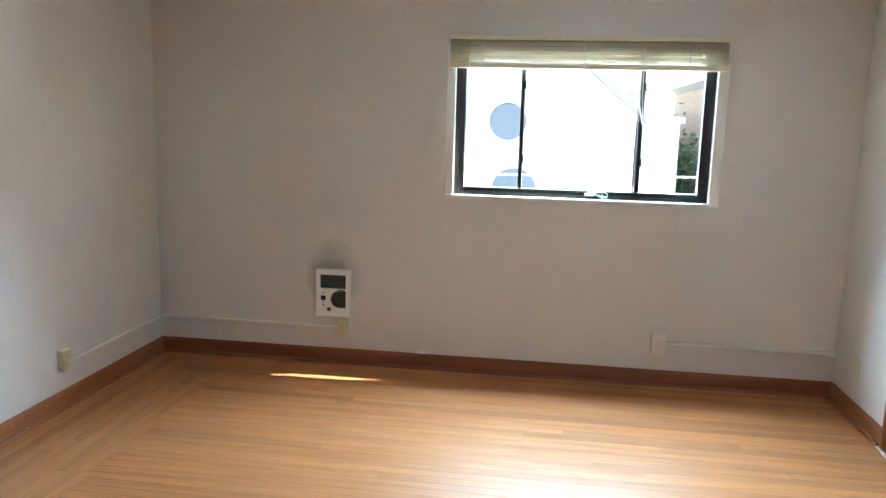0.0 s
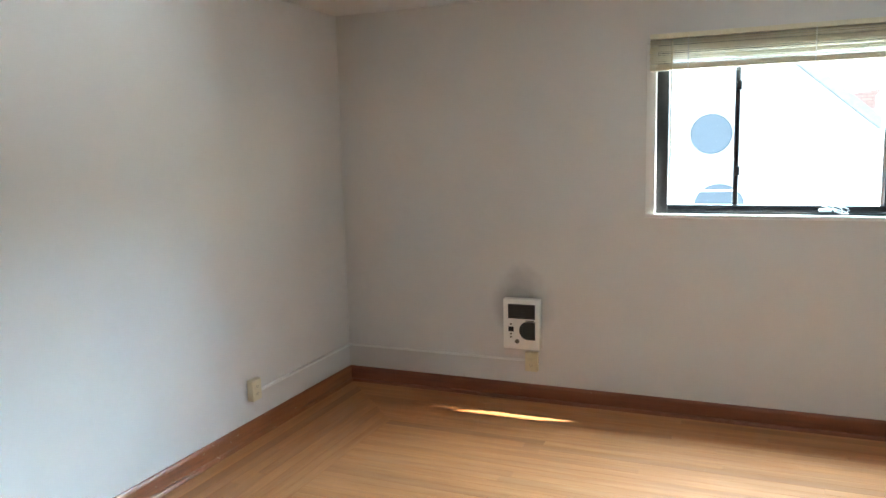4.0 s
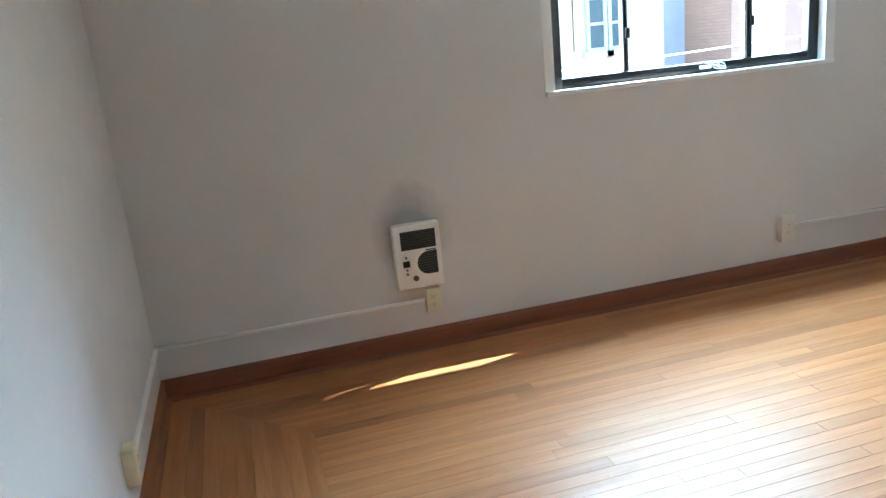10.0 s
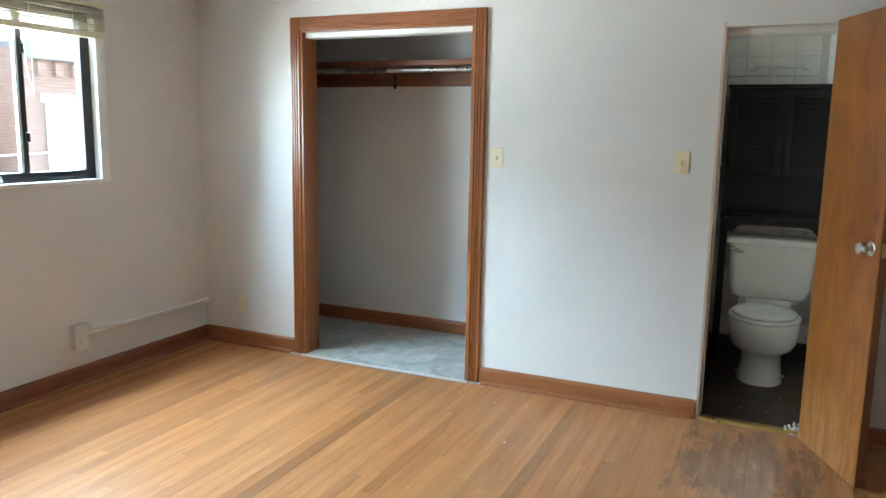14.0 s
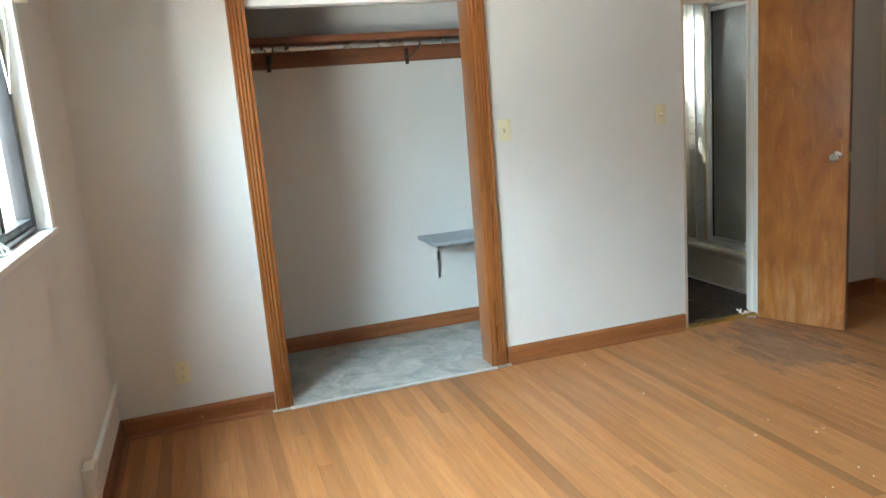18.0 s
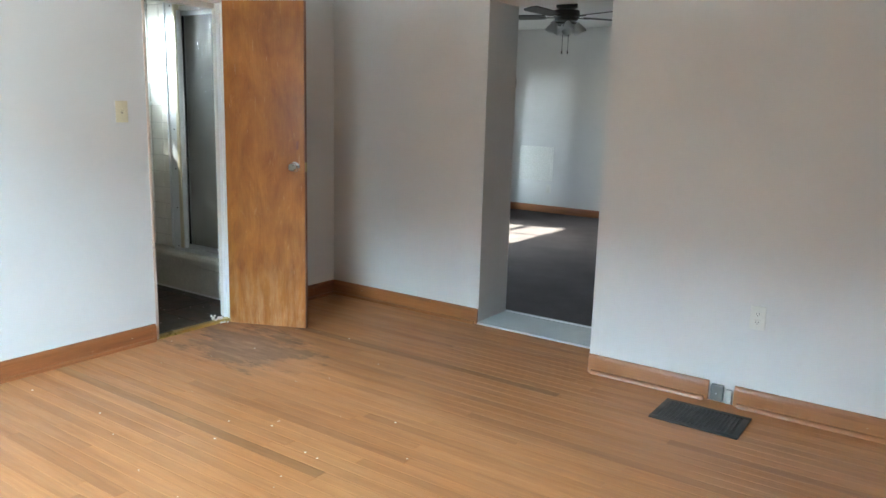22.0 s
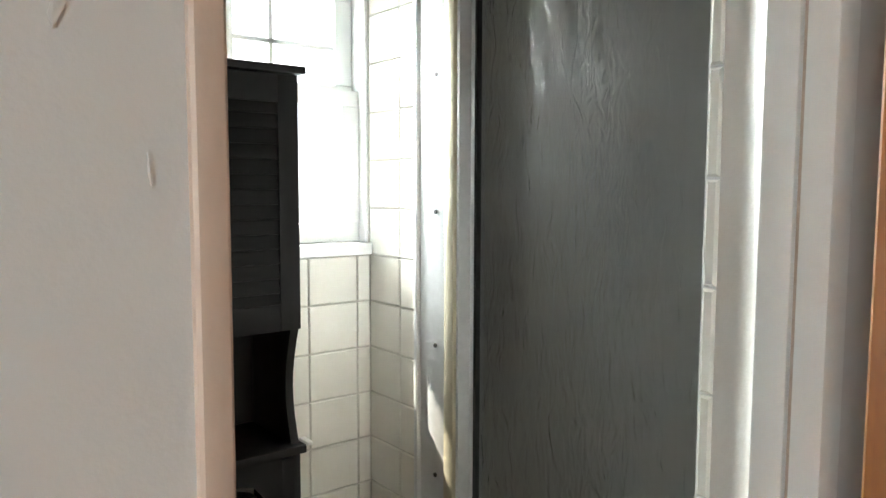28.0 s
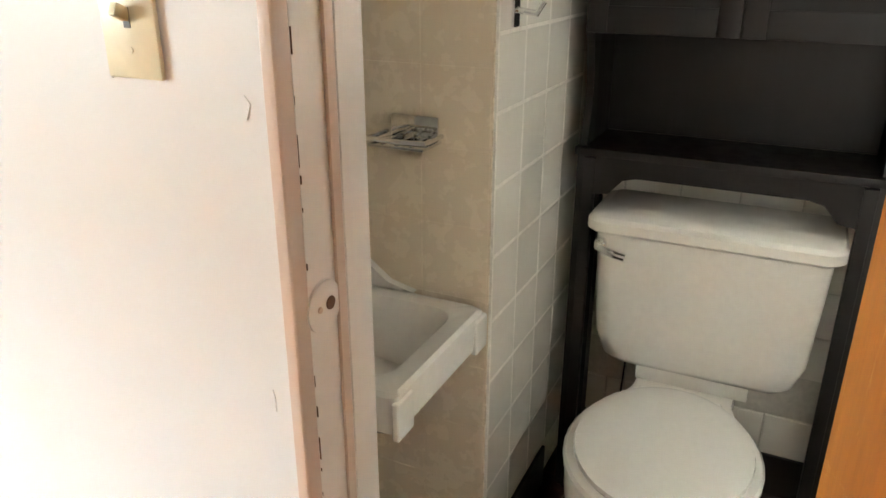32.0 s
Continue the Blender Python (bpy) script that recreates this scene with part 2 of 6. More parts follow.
def birch_door():
    """Orange varnished birch veneer: cloudy swirling figure, rubbed and scratched, pale along the bottom."""
    m = Mat("birch_door", 0.34)
    w = m.coord((1.0, 1.0, 0.3))
    fig = m.noise(w, 7.0, 7, 0.66, 1.1)
    fine = m.noise(m.coord((150.0, 150.0, 6.0)), 1.0, 3, 0.6)
    col = m.ramp(fig, [(0.25, (0.23, 0.07, 0.011)), (0.45, (0.36, 0.125, 0.02)), (0.6, (0.43, 0.162, 0.028)), (0.78, (0.52, 0.22, 0.045))])
    cloud = m.noise(m.coord((1.0, 1.0, 0.55)), 3.2, 5, 0.6, 0.6)
    col = m.mix(0.75, col, m.ramp(cloud, [(0.32, (0.62, 0.56, 0.5)), (0.5, (0.95, 0.95, 0.95)), (0.66, (1.18, 1.2, 1.22))]), "MULTIPLY")
    col = m.mix(0.3, col, m.ramp(fine, [(0.3, (0.6, 0.5, 0.42)), (0.6, (1, 1, 1))]), "MULTIPLY")
    z = m.n.new("ShaderNodeSeparateXYZ")
    m.link(m.coord(), z.inputs[0])
    low = m.n.new("ShaderNodeMath")
    low.operation = "MULTIPLY"
    m.link(m.maprange(z.outputs[2], 0.02, 0.5, 0.5, 0.0), low.inputs[0])
    m.link(m.maprange(m.noise(m.coord((6.0, 6.0, 1.2)), 3.0, 6, 0.7), 0.42, 0.62, 0.0, 1.0), low.inputs[1])
    col = m.mix(low.outputs[0], col, (0.62, 0.40, 0.22))
    scr = m.noise(m.coord((70.0, 70.0, 3.0)), 2.0, 2, 0.5, 0.8)
    col = m.mix(m.maprange(scr, 0.73, 0.76, 0.0, 0.55), col, (0.72, 0.52, 0.34))
    rub = m.noise(m.coord((9.0, 9.0, 4.0)), 2.2, 8, 0.75, 1.4)
    col = m.mix(m.maprange(rub, 0.6, 0.72, 0.0, 0.4), col, (0.66, 0.40, 0.17))
    m.color(col)
    m.rough(m.maprange(cloud, 0.3, 0.7, 0.32, 0.55))
    m.bump(fine, 0.1, 0.0006)
    m.b.inputs["Coat Weight"].default_value = 0.12
    m.b.inputs["Coat Roughness"].default_value = 0.15
    return m.m


M_DOOR = birch_door()
M_DOOR_E = wood("door_edge", (0.22, 0.085, 0.035), 2, 0.45, 0.4)
M_SHELFW = wood("closet_wood", (0.22, 0.085, 0.04), 1, 0.45, 0.4)
M_FLOOR = floor_wood("oak_strip_floor", 0)
M_FLOOR_Y = floor_wood("oak_strip_border", 1)
M_FLOOR_D = floor_wood("oak_strip_heartwood", 0, 0.72)
M_SUB = plain("subfloor", (0.2, 0.1, 0.05), 0.8)
M_BRONZE = plain("bronze_aluminium", (0.035, 0.033, 0.035), 0.38, 0.6)
M_STEEL = plain("zinc_rod", (0.55, 0.56, 0.57), 0.28, 1.0, bump=0)
M_CHROME = plain("chrome", (0.82, 0.82, 0.82), 0.1, 1.0, bump=0)
M_BRASS = plain("brass_strip", (0.62, 0.46, 0.17), 0.3, 1.0)
M_ALU = plain("brushed_aluminium", (0.70, 0.71, 0.72), 0.4, 0.55, vary=0.05, bump=0)
M_ALUGOLD = plain("gilt_aluminium", (0.62, 0.56, 0.42), 0.36, 0.6, vary=0.05, bump=0)
M_IVORY = plain("ivory_plastic", (0.72, 0.655, 0.46), 0.35, vary=0.04, bump=0)
M_IVORYD = plain("ivory_slot", (0.10, 0.085, 0.06), 0.5, bump=0)
M_PLATEW = plain("white_plastic", (0.72, 0.70, 0.64), 0.35, vary=0.04, bump=0)
M_LOUVRE = plain("dark_louvre", (0.075, 0.075, 0.075), 0.45, bump=0)
M_HEATER = plain("white_enamel", (0.87, 0.86, 0.83), 0.35, vary=0.04, bump=0)
M_BLACK = plain("black_recess", (0.012, 0.012, 0.012), 0.6)
M_BLIND = plain("cream_slat", (0.72, 0.665, 0.50), 0.4, vary=0.06, bump=0)
M_CORD = plain("white_cord", (0.8, 0.79, 0.75), 0.7)
M_PORC = plain("porcelain", (0.80, 0.785, 0.74), 0.12, vary=0.03, bump=0)
M_SEAT = plain("toilet_seat_plastic", (0.84, 0.84, 0.81), 0.16, vary=0.02, bump=0)
M_TUB = plain("tub_enamel", (0.66, 0.63, 0.56), 0.2, vary=0.1)
M_ESPR = wood("espresso_cabinet", (0.011, 0.0095, 0.010), 2, 0.45, 0.3)
M_ESPR.node_tree.nodes["Principled BSDF"].inputs["Specular IOR Level"].default_value = 0.28
M_COVE = plain("black_cove", (0.018, 0.014, 0.012), 0.35)
M_JOINT = plain("floor_joint", (0.13, 0.095, 0.075), 0.8)
M_GREYSH = paint("grey_shelf_paint", (0.36, 0.39, 0.42), 0.5)
M_BOXMETAL = paint("dull_box_metal", (0.19, 0.185, 0.175), 0.5)
M_IRON = plain("register_iron", (0.045, 0.043, 0.04), 0.5, 0.5)
M_FAN = plain("fan_blade", (0.045, 0.035, 0.03), 0.4)
M_FROST = plain("frosted_glass_shade", (0.75, 0.75, 0.72), 0.35, bump=0)
M_GROUTW = plain("white_grout", (0.76, 0.73, 0.67), 0.8)
M_GROUT = plain("grout", (0.58, 0.55, 0.49), 0.8)
M_CRACK = plain("old_paint_crack", (0.17, 0.09, 0.05), 0.8)


def tile_mat(name, c, vary=0.06, rough=0.14, bump=0.1):
    m = Mat(name, rough)
    oi = m.n.new("ShaderNodeObjectInfo")
    v = m.coord()
    col = m.ramp(oi.outputs["Random"], [(0.0, tuple(x * (1 - vary) for x in c)), (1.0, c)])
    col = m.mix(m.maprange(m.noise(v, 6, 5, 0.6), 0.5, 0.8, 0.0, 0.12), col, tuple(x * 0.72 for x in c))
    m.color(col)
    m.rough(m.maprange(m.noise(v, 25, 3), 0.3, 0.7, rough - 0.04, rough + 0.12))
    m.bump(m.noise(v, 22, 2), bump, 0.002)
    return m.m


M_TILE = tile_mat("white_wall_tile", (0.77, 0.74, 0.675), 0.035)
M_TILEB = tile_mat("beige_wall_tile", (0.74, 0.64, 0.50), 0.03, rough=0.22)


def slate():
    m = Mat("brown_slate_vinyl", 0.3)
    v = m.coord((1, 1, 1), 23.0)
    a = m.noise(v, 3.2, 7, 0.65, 0.6)
    b = m.noise(v, 11, 6, 0.7)
    c = m.ramp(a, [(0.36, (0.016, 0.0125, 0.011)), (0.5, (0.038, 0.024, 0.018)), (0.6, (0.09, 0.046, 0.026)), (0.7, (0.16, 0.078, 0.042))])
    m.color(m.mix(0.5, c, m.ramp(b, [(0.25, (0.62, 0.62, 0.62)), (0.75, (1.2, 1.2, 1.2))]), "MULTIPLY"))
    m.rough(m.maprange(b, 0.3, 0.7, 0.26, 0.42))
    m.bump(b, 0.1, 0.001)
    return m.m


M_SLATE = slate()


def lino():
    m = Mat("grey_marbled_sheet", 0.45)
    v = m.coord()
    a = m.noise(v, 5.5, 7, 0.7, 0.9)
    b = m.noise(v, 22, 5, 0.7)
    c = m.ramp(a, [(0.32, (0.24, 0.255, 0.25)), (0.5, (0.42, 0.43, 0.415)), (0.66, (0.56, 0.56, 0.53))])
    m.color(m.mix(0.35, c, m.ramp(b, [(0.35, (0.5, 0.5, 0.5)), (0.65, (1, 1, 1))]), "MULTIPLY"))
    m.rough(m.maprange(b, 0.3, 0.7, 0.35, 0.55))
    return m.m


M_LINO = lino()


def carpet():
    m = Mat("brown_carpet", 0.95)
    v = m.coord()
    a = m.noise(v, 2.0, 6, 0.65)
    b = m.noise(v, 140, 3, 0.7)
    c = m.ramp(a, [(0.3, (0.052, 0.04, 0.037)), (0.7, (0.098, 0.076, 0.071))])
    m.color(m.mix(0.6, c, m.ramp(b, [(0.3, (0.45, 0.45, 0.45)), (0.7, (1.2, 1.2, 1.2))]), "MULTIPLY"))
    m.bump(b, 0.8, 0.006)
    return m.m


M_CARPET = carpet()


def glass_mat(name, rough=0.0, tint=(1, 1, 1), bump=0.0):
    m = Mat(name, rough)
    m.b.inputs["Transmission Weight"].default_value = 1.0
    m.b.inputs["IOR"].default_value = 1.45
    m.color(tint)
    if bump:
        v = m.coord((1.0, 1.0, 0.42))
        m.bump(m.noise(v, 75, 2, 0.5, 1.5), bump, 0.006)
    return m.m


def pane_mat():
    """Thin clear pane: lets light straight through with a faint mirror gloss."""
    m = bpy.data.materials.new("window_glass")
    m.use_nodes = True
    n, l = m.node_tree.nodes, m.node_tree.links
    n.clear()
    out = n.new("ShaderNodeOutputMaterial")
    mixs = n.new("ShaderNodeMixShader")
    tr = n.new("ShaderNodeBsdfTransparent")
    gl = n.new("ShaderNodeBsdfGlossy")
    gl.inputs["Roughness"].default_value = 0.02
    fr = n.new("ShaderNodeLayerWeight")
    fr.inputs[0].default_value = 0.25
    gain = n.new("ShaderNodeMath")
    gain.operation = "MULTIPLY"
    gain.inputs[1].default_value = 0.22
    l.new(fr.outputs["Facing"], gain.inputs[0])
    l.new(gain.outputs[0], mixs.inputs[0])
    l.new(tr.outputs[0], mixs.inputs[1])
    l.new(gl.outputs[0], mixs.inputs[2])
    l.new(mixs.outputs[0], out.inputs[0])
    return m


M_PANE = pane_mat()


def shower_mat():
    m = Mat("obscure_shower_glass", 0.25)
    m.b.inputs["Transmission Weight"].default_value = 1.0
    v = m.coord((1.0, 1.0, 0.45))
    h = m.noise(v, 36, 2, 0.5, 1.8)
    m.color((0.76, 0.77, 0.77))
    m.bump(h, 0.55, 0.004)
    return m.m


M_SHOWER = shower_mat()

# ---- mesh helpers ----


def bbox(bm, x0, x1, y0, y1, z0, z1):
    """Adds a box to a bmesh; returns its vertices."""
    vs = [bm.verts.new((x, y, z)) for z in (z0, z1) for y in (y0, y1) for x in (x0, x1)]
    for f in ((0, 2, 3, 1), (4, 5, 7, 6), (0, 1, 5, 4), (2, 6, 7, 3), (0, 4, 6, 2), (1, 3, 7, 5)):
        bm.faces.new([vs[i] for i in f])
    return vs


def bevelled(bm, w, seg=2):
    bmesh.ops.bevel(bm, geom=list(bm.edges), offset=w, segments=seg, profile=0.6, affect="EDGES", clamp_overlap=True)
    return bm


def box(x0, x1, y0, y1, z0, z1, bev=0.0, seg=2):
    bm = bmesh.new()
    bbox(bm, min(x0, x1), max(x0, x1), min(y0, y1), max(y0, y1), min(z0, z1), max(z0, z1))
    return bevelled(bm, bev, seg) if bev else bm


def cyl(r, depth, m=None, seg=24, r2=None, bev=0.0):
    bm = bmesh.new()
    bmesh.ops.create_cone(bm, cap_ends=True, segments=seg, radius1=r, radius2=r if r2 is None else r2, depth=depth)
    if bev:
        es = [e for e in bm.edges if len(e.link_faces) == 2 and e.calc_face_angle(0) > 0.8]
        bmesh.ops.bevel(bm, geom=es, offset=bev, segments=2, profile=0.6, affect="EDGES")
    if m is not None:
        bm.transform(m)
    return bm


def lathe(profile, seg=32, m=None):
    """Turned shape from (radius, height) pairs."""
    bm = bmesh.new()
    rings = []
    for r, z in profile:
        rings.append([bm.verts.new((r * math.cos(2 * math.pi * i / seg), r * math.sin(2 * math.pi * i / seg), z)) for i in range(seg)])
    for a, b in zip(rings, rings[1:]):
        for i in range(seg):
            j = (i + 1) % seg
            bm.faces.new((a[i], a[j], b[j], b[i]))
    bm.faces.new(rings[0][::-1])
    bm.faces.new(rings[-1])
    bmesh.ops.remove_doubles(bm, verts=bm.verts, dist=1e-5)
    if m is not None:
        bm.transform(m)
    return bm


def loft(sections, close=True):
    """Skin over closed loops of equal length."""
    bm = bmesh.new()
    rings = [[bm.verts.new(p) for p in s] for s in sections]
    n = len(rings[0])
    for a, b in zip(rings, rings[1:]):
        for i in range(n):
            j = (i + 1) % n
            bm.faces.new((a[i], a[j], b[j], b[i]))
    if close:
        bm.faces.new(rings[0][::-1])
        bm.faces.new(rings[-1])
    bmesh.ops.recalc_face_normals(bm, faces=bm.faces)
    return bm


def prism(points, a, b, axis="y"):
    """A flat outline drawn out from a to b along an axis."""
    order = {"x": lambda u, v, w: (w, u, v), "y": lambda u, v, w: (u, w, v), "z": lambda u, v, w: (u, v, w)}[axis]
    return loft([[order(u, v, a) for u, v in points], [order(u, v, b) for u, v in points]])


def pipe(points, r, seg=10, rounds=True):
    """A round bar or cord through points."""
    bm = bmesh.new()
    pts = [Vector(p) for p in points]
    rings = []
    up = Vector((0.13, 0.21, 0.97))
    for i, p in enumerate(pts):
        d = (pts[min(i + 1, len(pts) - 1)] - pts[max(i - 1, 0)]).normalized()
        u = d.cross(up)
        if u.length < 0.05:
            u = d.cross(Vector((1, 0, 0)))
        u.normalize()
        w = d.cross(u)
        rings.append([bm.verts.new(p + r * (math.cos(2 * math.pi * k / seg) * u + math.sin(2 * math.pi * k / seg) * w)) for k in range(seg)])
    for a, b in zip(rings, rings[1:]):
        for i in range(seg):
            j = (i + 1) % seg
            bm.faces.new((a[i], a[j], b[j], b[i]))
    bm.faces.new(rings[0][::-1])
    bm.faces.new(rings[-1])
    bmesh.ops.recalc_face_normals(bm, faces=bm.faces)
    return bm


def mesh_of(name, bm, mat, smooth=0.6):
    me = bpy.data.meshes.new(name)
    bmesh.ops.recalc_face_normals(bm, faces=bm.faces)
    if smooth:
        for f in bm.faces:
            f.smooth = True
        for e in bm.edges:
            if len(e.link_faces) == 2:
                e.smooth = e.calc_face_angle(0) < smooth
    bm.to_mesh(me)
    bm.free()
    if mat:
        me.materials.append(mat)
    return me


def thing(name, label, category, at=(0, 0, 0), group="", kind=""):
    ob = new(name)
    ob.empty_display_size = 0.05
    ob.location = at
    return tagged(ob, label, category, group, kind)


def part(name, bm, mat, parent, label="", smooth=0.6):
    """One mesh under a thing or under a part; the bmesh is in world coordinates if the parent is at the origin."""
    ob = new(name, mesh_of(name, bm, mat, smooth))
    ob.parent = parent
    return tagged(ob, label)


def solid(name, bm, mat, label="", category="", group="", kind="", smooth=0.6):
    return tagged(new(name, mesh_of(name, bm, mat, smooth)), label, category, group, kind)


def piece(name, me, parent, at, rz=0.0):
    ob = new(name, me)
    ob.parent = parent
    ob.location = at
    if rz:
        ob.rotation_euler = (0, 0, rz)
    return ob


# ---- the plan ----
W, E, S, N, H = -2.74, 1.59, 0.312, 5.045, 2.378
ET = 0.13              # east wall thickness
EI = E + ET
CL0, CL1, CLH = 3.09, 4.24, 2.045      # closet opening
BD0, BD1, BDH = 1.252, 1.81, 1.975    # bath door opening
OP0, OP1, OPH = -0.635, 0.31, 2.035      # opening to the living room
ST = 0.36              # south wall thickness
WX0, WX1, WZ0, WZ1 = -0.815, 0.836, 1.128, 2.06   # bedroom window hole
NT = 0.15


def wall_run(name, axis, a0, a1, b0, b1, z1, holes, mat, label, z0=0.0):
    """A wall along x or y between a0 and a1, b0 to b1 thick, with openings (u0, u1, z0, z1) through it."""
    cuts = sorted({a0, a1, *[h[0] for h in holes], *[h[1] for h in holes]})
    bm = bmesh.new()
    for u, v in zip(cuts, cuts[1:]):
        mid = (u + v) / 2
        spans = [(z0, z1)]
        for h in holes:
            if h[0] < mid < h[1]:
                nxt = []
                for s in spans:
                    if h[2] > s[0]:
                        nxt.append((s[0], min(h[2], s[1])))
                    if h[3] < s[1]:
                        nxt.append((max(h[3], s[0]), s[1]))
                spans = nxt
        for s in spans:
            if axis == "x":
                bbox(bm, u, v, b0, b1, *s)
            else:
                bbox(bm, b0, b1, u, v, *s)
    bmesh.ops.remove_doubles(bm, verts=bm.verts, dist=1e-5)
    seen = {}
    for f in list(bm.faces):
        seen.setdefault(tuple(round(c, 4) for c in f.calc_center_median()), []).append(f)
    doubles = [f for fs in seen.values() if len(fs) > 1 for f in fs]
    if doubles:
        bmesh.ops.delete(bm, geom=doubles, context="FACES")
    return solid(name, bm, mat, label, "wall", kind="structure", smooth=0)


S2 = 0.68              # face of the wall that stands forward beside the opening
BX = 2.936             # bathroom east wall
TY = 0.885             # tiled return at the tub
PY, PX = 1.884, 2.30    # tiled partition between basin and toilet
CBX = 2.48             # closet back
LY, LX = -4.87, 3.3    # living room far wall and window wall


def make_shell():
    wall_run("wall_north", "x", W - 0.75, 3.45, N, N + NT, H, [(WX0, WX1, WZ0, WZ1)], M_WALL_N, "greyish white painted plaster wall with a wide window")
    wall_run("wall_west", "y", 1.27, N, W - 0.2, W, H, [], M_WALL, "greyish white painted plaster wall")
    wall_run("wall_recess", "y", S, 1.27, W - 0.75, W - 0.6, H, [], M_WALL, "grey shaded wall of a shallow recess")
    wall_run("wall_recess_side", "x", W - 0.6, W - 0.2, 1.27, 1.4, H, [], M_WALL, "painted side wall of a shallow recess")
    wall_run("wall_east", "y", S, N, E, EI, H, [(CL0, CL1, 0, CLH), (BD0, BD1, 0, BDH)], M_WALL, "white painted wall with closet and bathroom openings")
    wall_run("wall_south", "x", W - 0.75, 3.45, S - ST, S, H, [(OP0, OP1, 0, OPH)], M_WALL, "thick white painted wall with an open passage")
    wall_run("wall_forward", "x", W - 0.6, -0.635, S, S2, H, [], M_WALL, "white painted wall standing forward beside the passage")
    wall_run("wall_closet_back", "y", 2.62, N, CBX, CBX + 0.1, H, [], M_WALL, "white painted closet back wall")
    wall_run("wall_closet_side", "x", EI, CBX + 0.1, 2.52, 2.62, H, [], M_WALL, "white painted closet side wall")
    wall_run("wall_bath_east", "y", S, 2.43, BX, BX + 0.16, H, [(0.885, 1.30, 1.37, 2.07)], M_WALL, "white bathroom wall with a small sash window")
    wall_run("wall_bath_north", "x", EI, BX, 2.33, 2.43, H, [], M_TILEB, "beige tiled bathroom wall behind the basin")
    wall_run("wall_partition", "y", PY, 2.33, PX, BX, H, [], M_GROUTW, "tiled partition beside the toilet")
    wall_run("wall_tub_return", "x", 2.645, BX, S, TY - 0.006, H, [], M_GROUT, "narrow tiled return wall at the tub")
    bm = box(W - 0.75, 3.45, S - ST, N + NT, H, H + 0.1)
    solid("ceiling", bm, M_CEIL, "flat white painted ceiling", "ceiling", kind="structure", smooth=0)
    # living room beyond the passage
    wall_run("wall_living_south", "x", -3.5, LX + 0.2, LY - 0.2, LY, 2.55, [], M_WALL, "pale painted living room wall")
    wall_run("wall_living_east", "y", LY, S - ST, LX, LX + 0.2, 2.55, [(-3.35, -1.95, 0.8, 2.0)], M_WALL, "living room wall with a sunny window")
    wall_run("wall_living_west", "y", LY, S - ST, -3.5, -3.3, 2.55, [], M_WALL, "plain painted living room wall")
    solid("ceiling_living", box(-3.5, LX + 0.2, LY - 0.2, S - ST, 2.45, 2.58), M_CEIL, "white living room ceiling", "ceiling", kind="structure", smooth=0)
    solid("floor_living", box(-3.3, LX, LY, S - ST, -0.1, 0.004), M_CARPET, "dark brown worn carpet", "floor", kind="structure", smooth=0)
    solid("floor_passage", box(OP0, OP1, S - ST, S + 0.012, -0.1, 0.012, 0.003), M_GREYP, "grey painted passage threshold", "threshold", kind="structure")
    solid("floor_closet", box(E - 0.035, CBX, 2.62, N, -0.1, 0.006, 0.002), M_LINO, "mottled grey sheet closet floor", "floor", kind="structure")
    solid("floor_bath", box(E + 0.03, BX, S, 2.33, -0.1, 0.0022), M_JOINT, "bathroom floor bed", "floor", kind="structure", smooth=0)


make_shell()


def profile_run(name, pts, a, b, axis, off, mat, label, category="baseboard"):
    """A moulding with outline pts (out from wall, height) along an axis; off: wall coordinate and outward sign."""
    w, sgn = off
    return solid(name, prism([(w + sgn * u, v) for u, v in pts], a, b, axis), mat, label, category, kind="structure")


BASE = [(0.001, 0.0), (0.016, 0.0), (0.016, 0.078), (0.013, 0.09), (0.007, 0.098), (0.001, 0.1)]
SHOE = [(0.016, 0.0), (0.036, 0.0), (0.034, 0.009), (0.028, 0.016), (0.016, 0.019)]


def baseboards():
    lab = "reddish brown stained baseboard with a scuffed lip"
    sl = "brown shoe moulding along the baseboard"
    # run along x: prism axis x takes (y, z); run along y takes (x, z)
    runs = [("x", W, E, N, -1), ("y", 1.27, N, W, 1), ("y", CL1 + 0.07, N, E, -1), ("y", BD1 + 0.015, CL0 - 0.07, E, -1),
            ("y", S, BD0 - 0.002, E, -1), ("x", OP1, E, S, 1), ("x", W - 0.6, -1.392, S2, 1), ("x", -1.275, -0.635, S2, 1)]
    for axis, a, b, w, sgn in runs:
        # the window wall run takes the copy with shade in its colour
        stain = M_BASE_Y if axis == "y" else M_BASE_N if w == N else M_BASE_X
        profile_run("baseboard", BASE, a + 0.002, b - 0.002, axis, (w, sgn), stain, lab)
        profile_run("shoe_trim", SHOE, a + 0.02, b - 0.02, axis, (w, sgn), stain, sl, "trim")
    for axis, a, b, w, sgn in (("y", 2.62, N, CBX, -1), ("x", EI, CBX, N, -1), ("x", EI, CBX, 2.62, 1)):
        profile_run("baseboard", BASE, a + 0.02, b - 0.02, axis, (w, sgn), M_BASE_X if axis == "x" else M_BASE_Y, "reddish brown stained closet baseboard")
    profile_run("baseboard", BASE, -3.2, LX - 0.02, "x", (LY, 1), M_BASE_X, "orange brown living room baseboard")
    profile_run("baseboard", BASE, LY + 0.02, -0.2, "y", (LX, -1), M_BASE_Y, "orange brown living room baseboard")


baseboards()


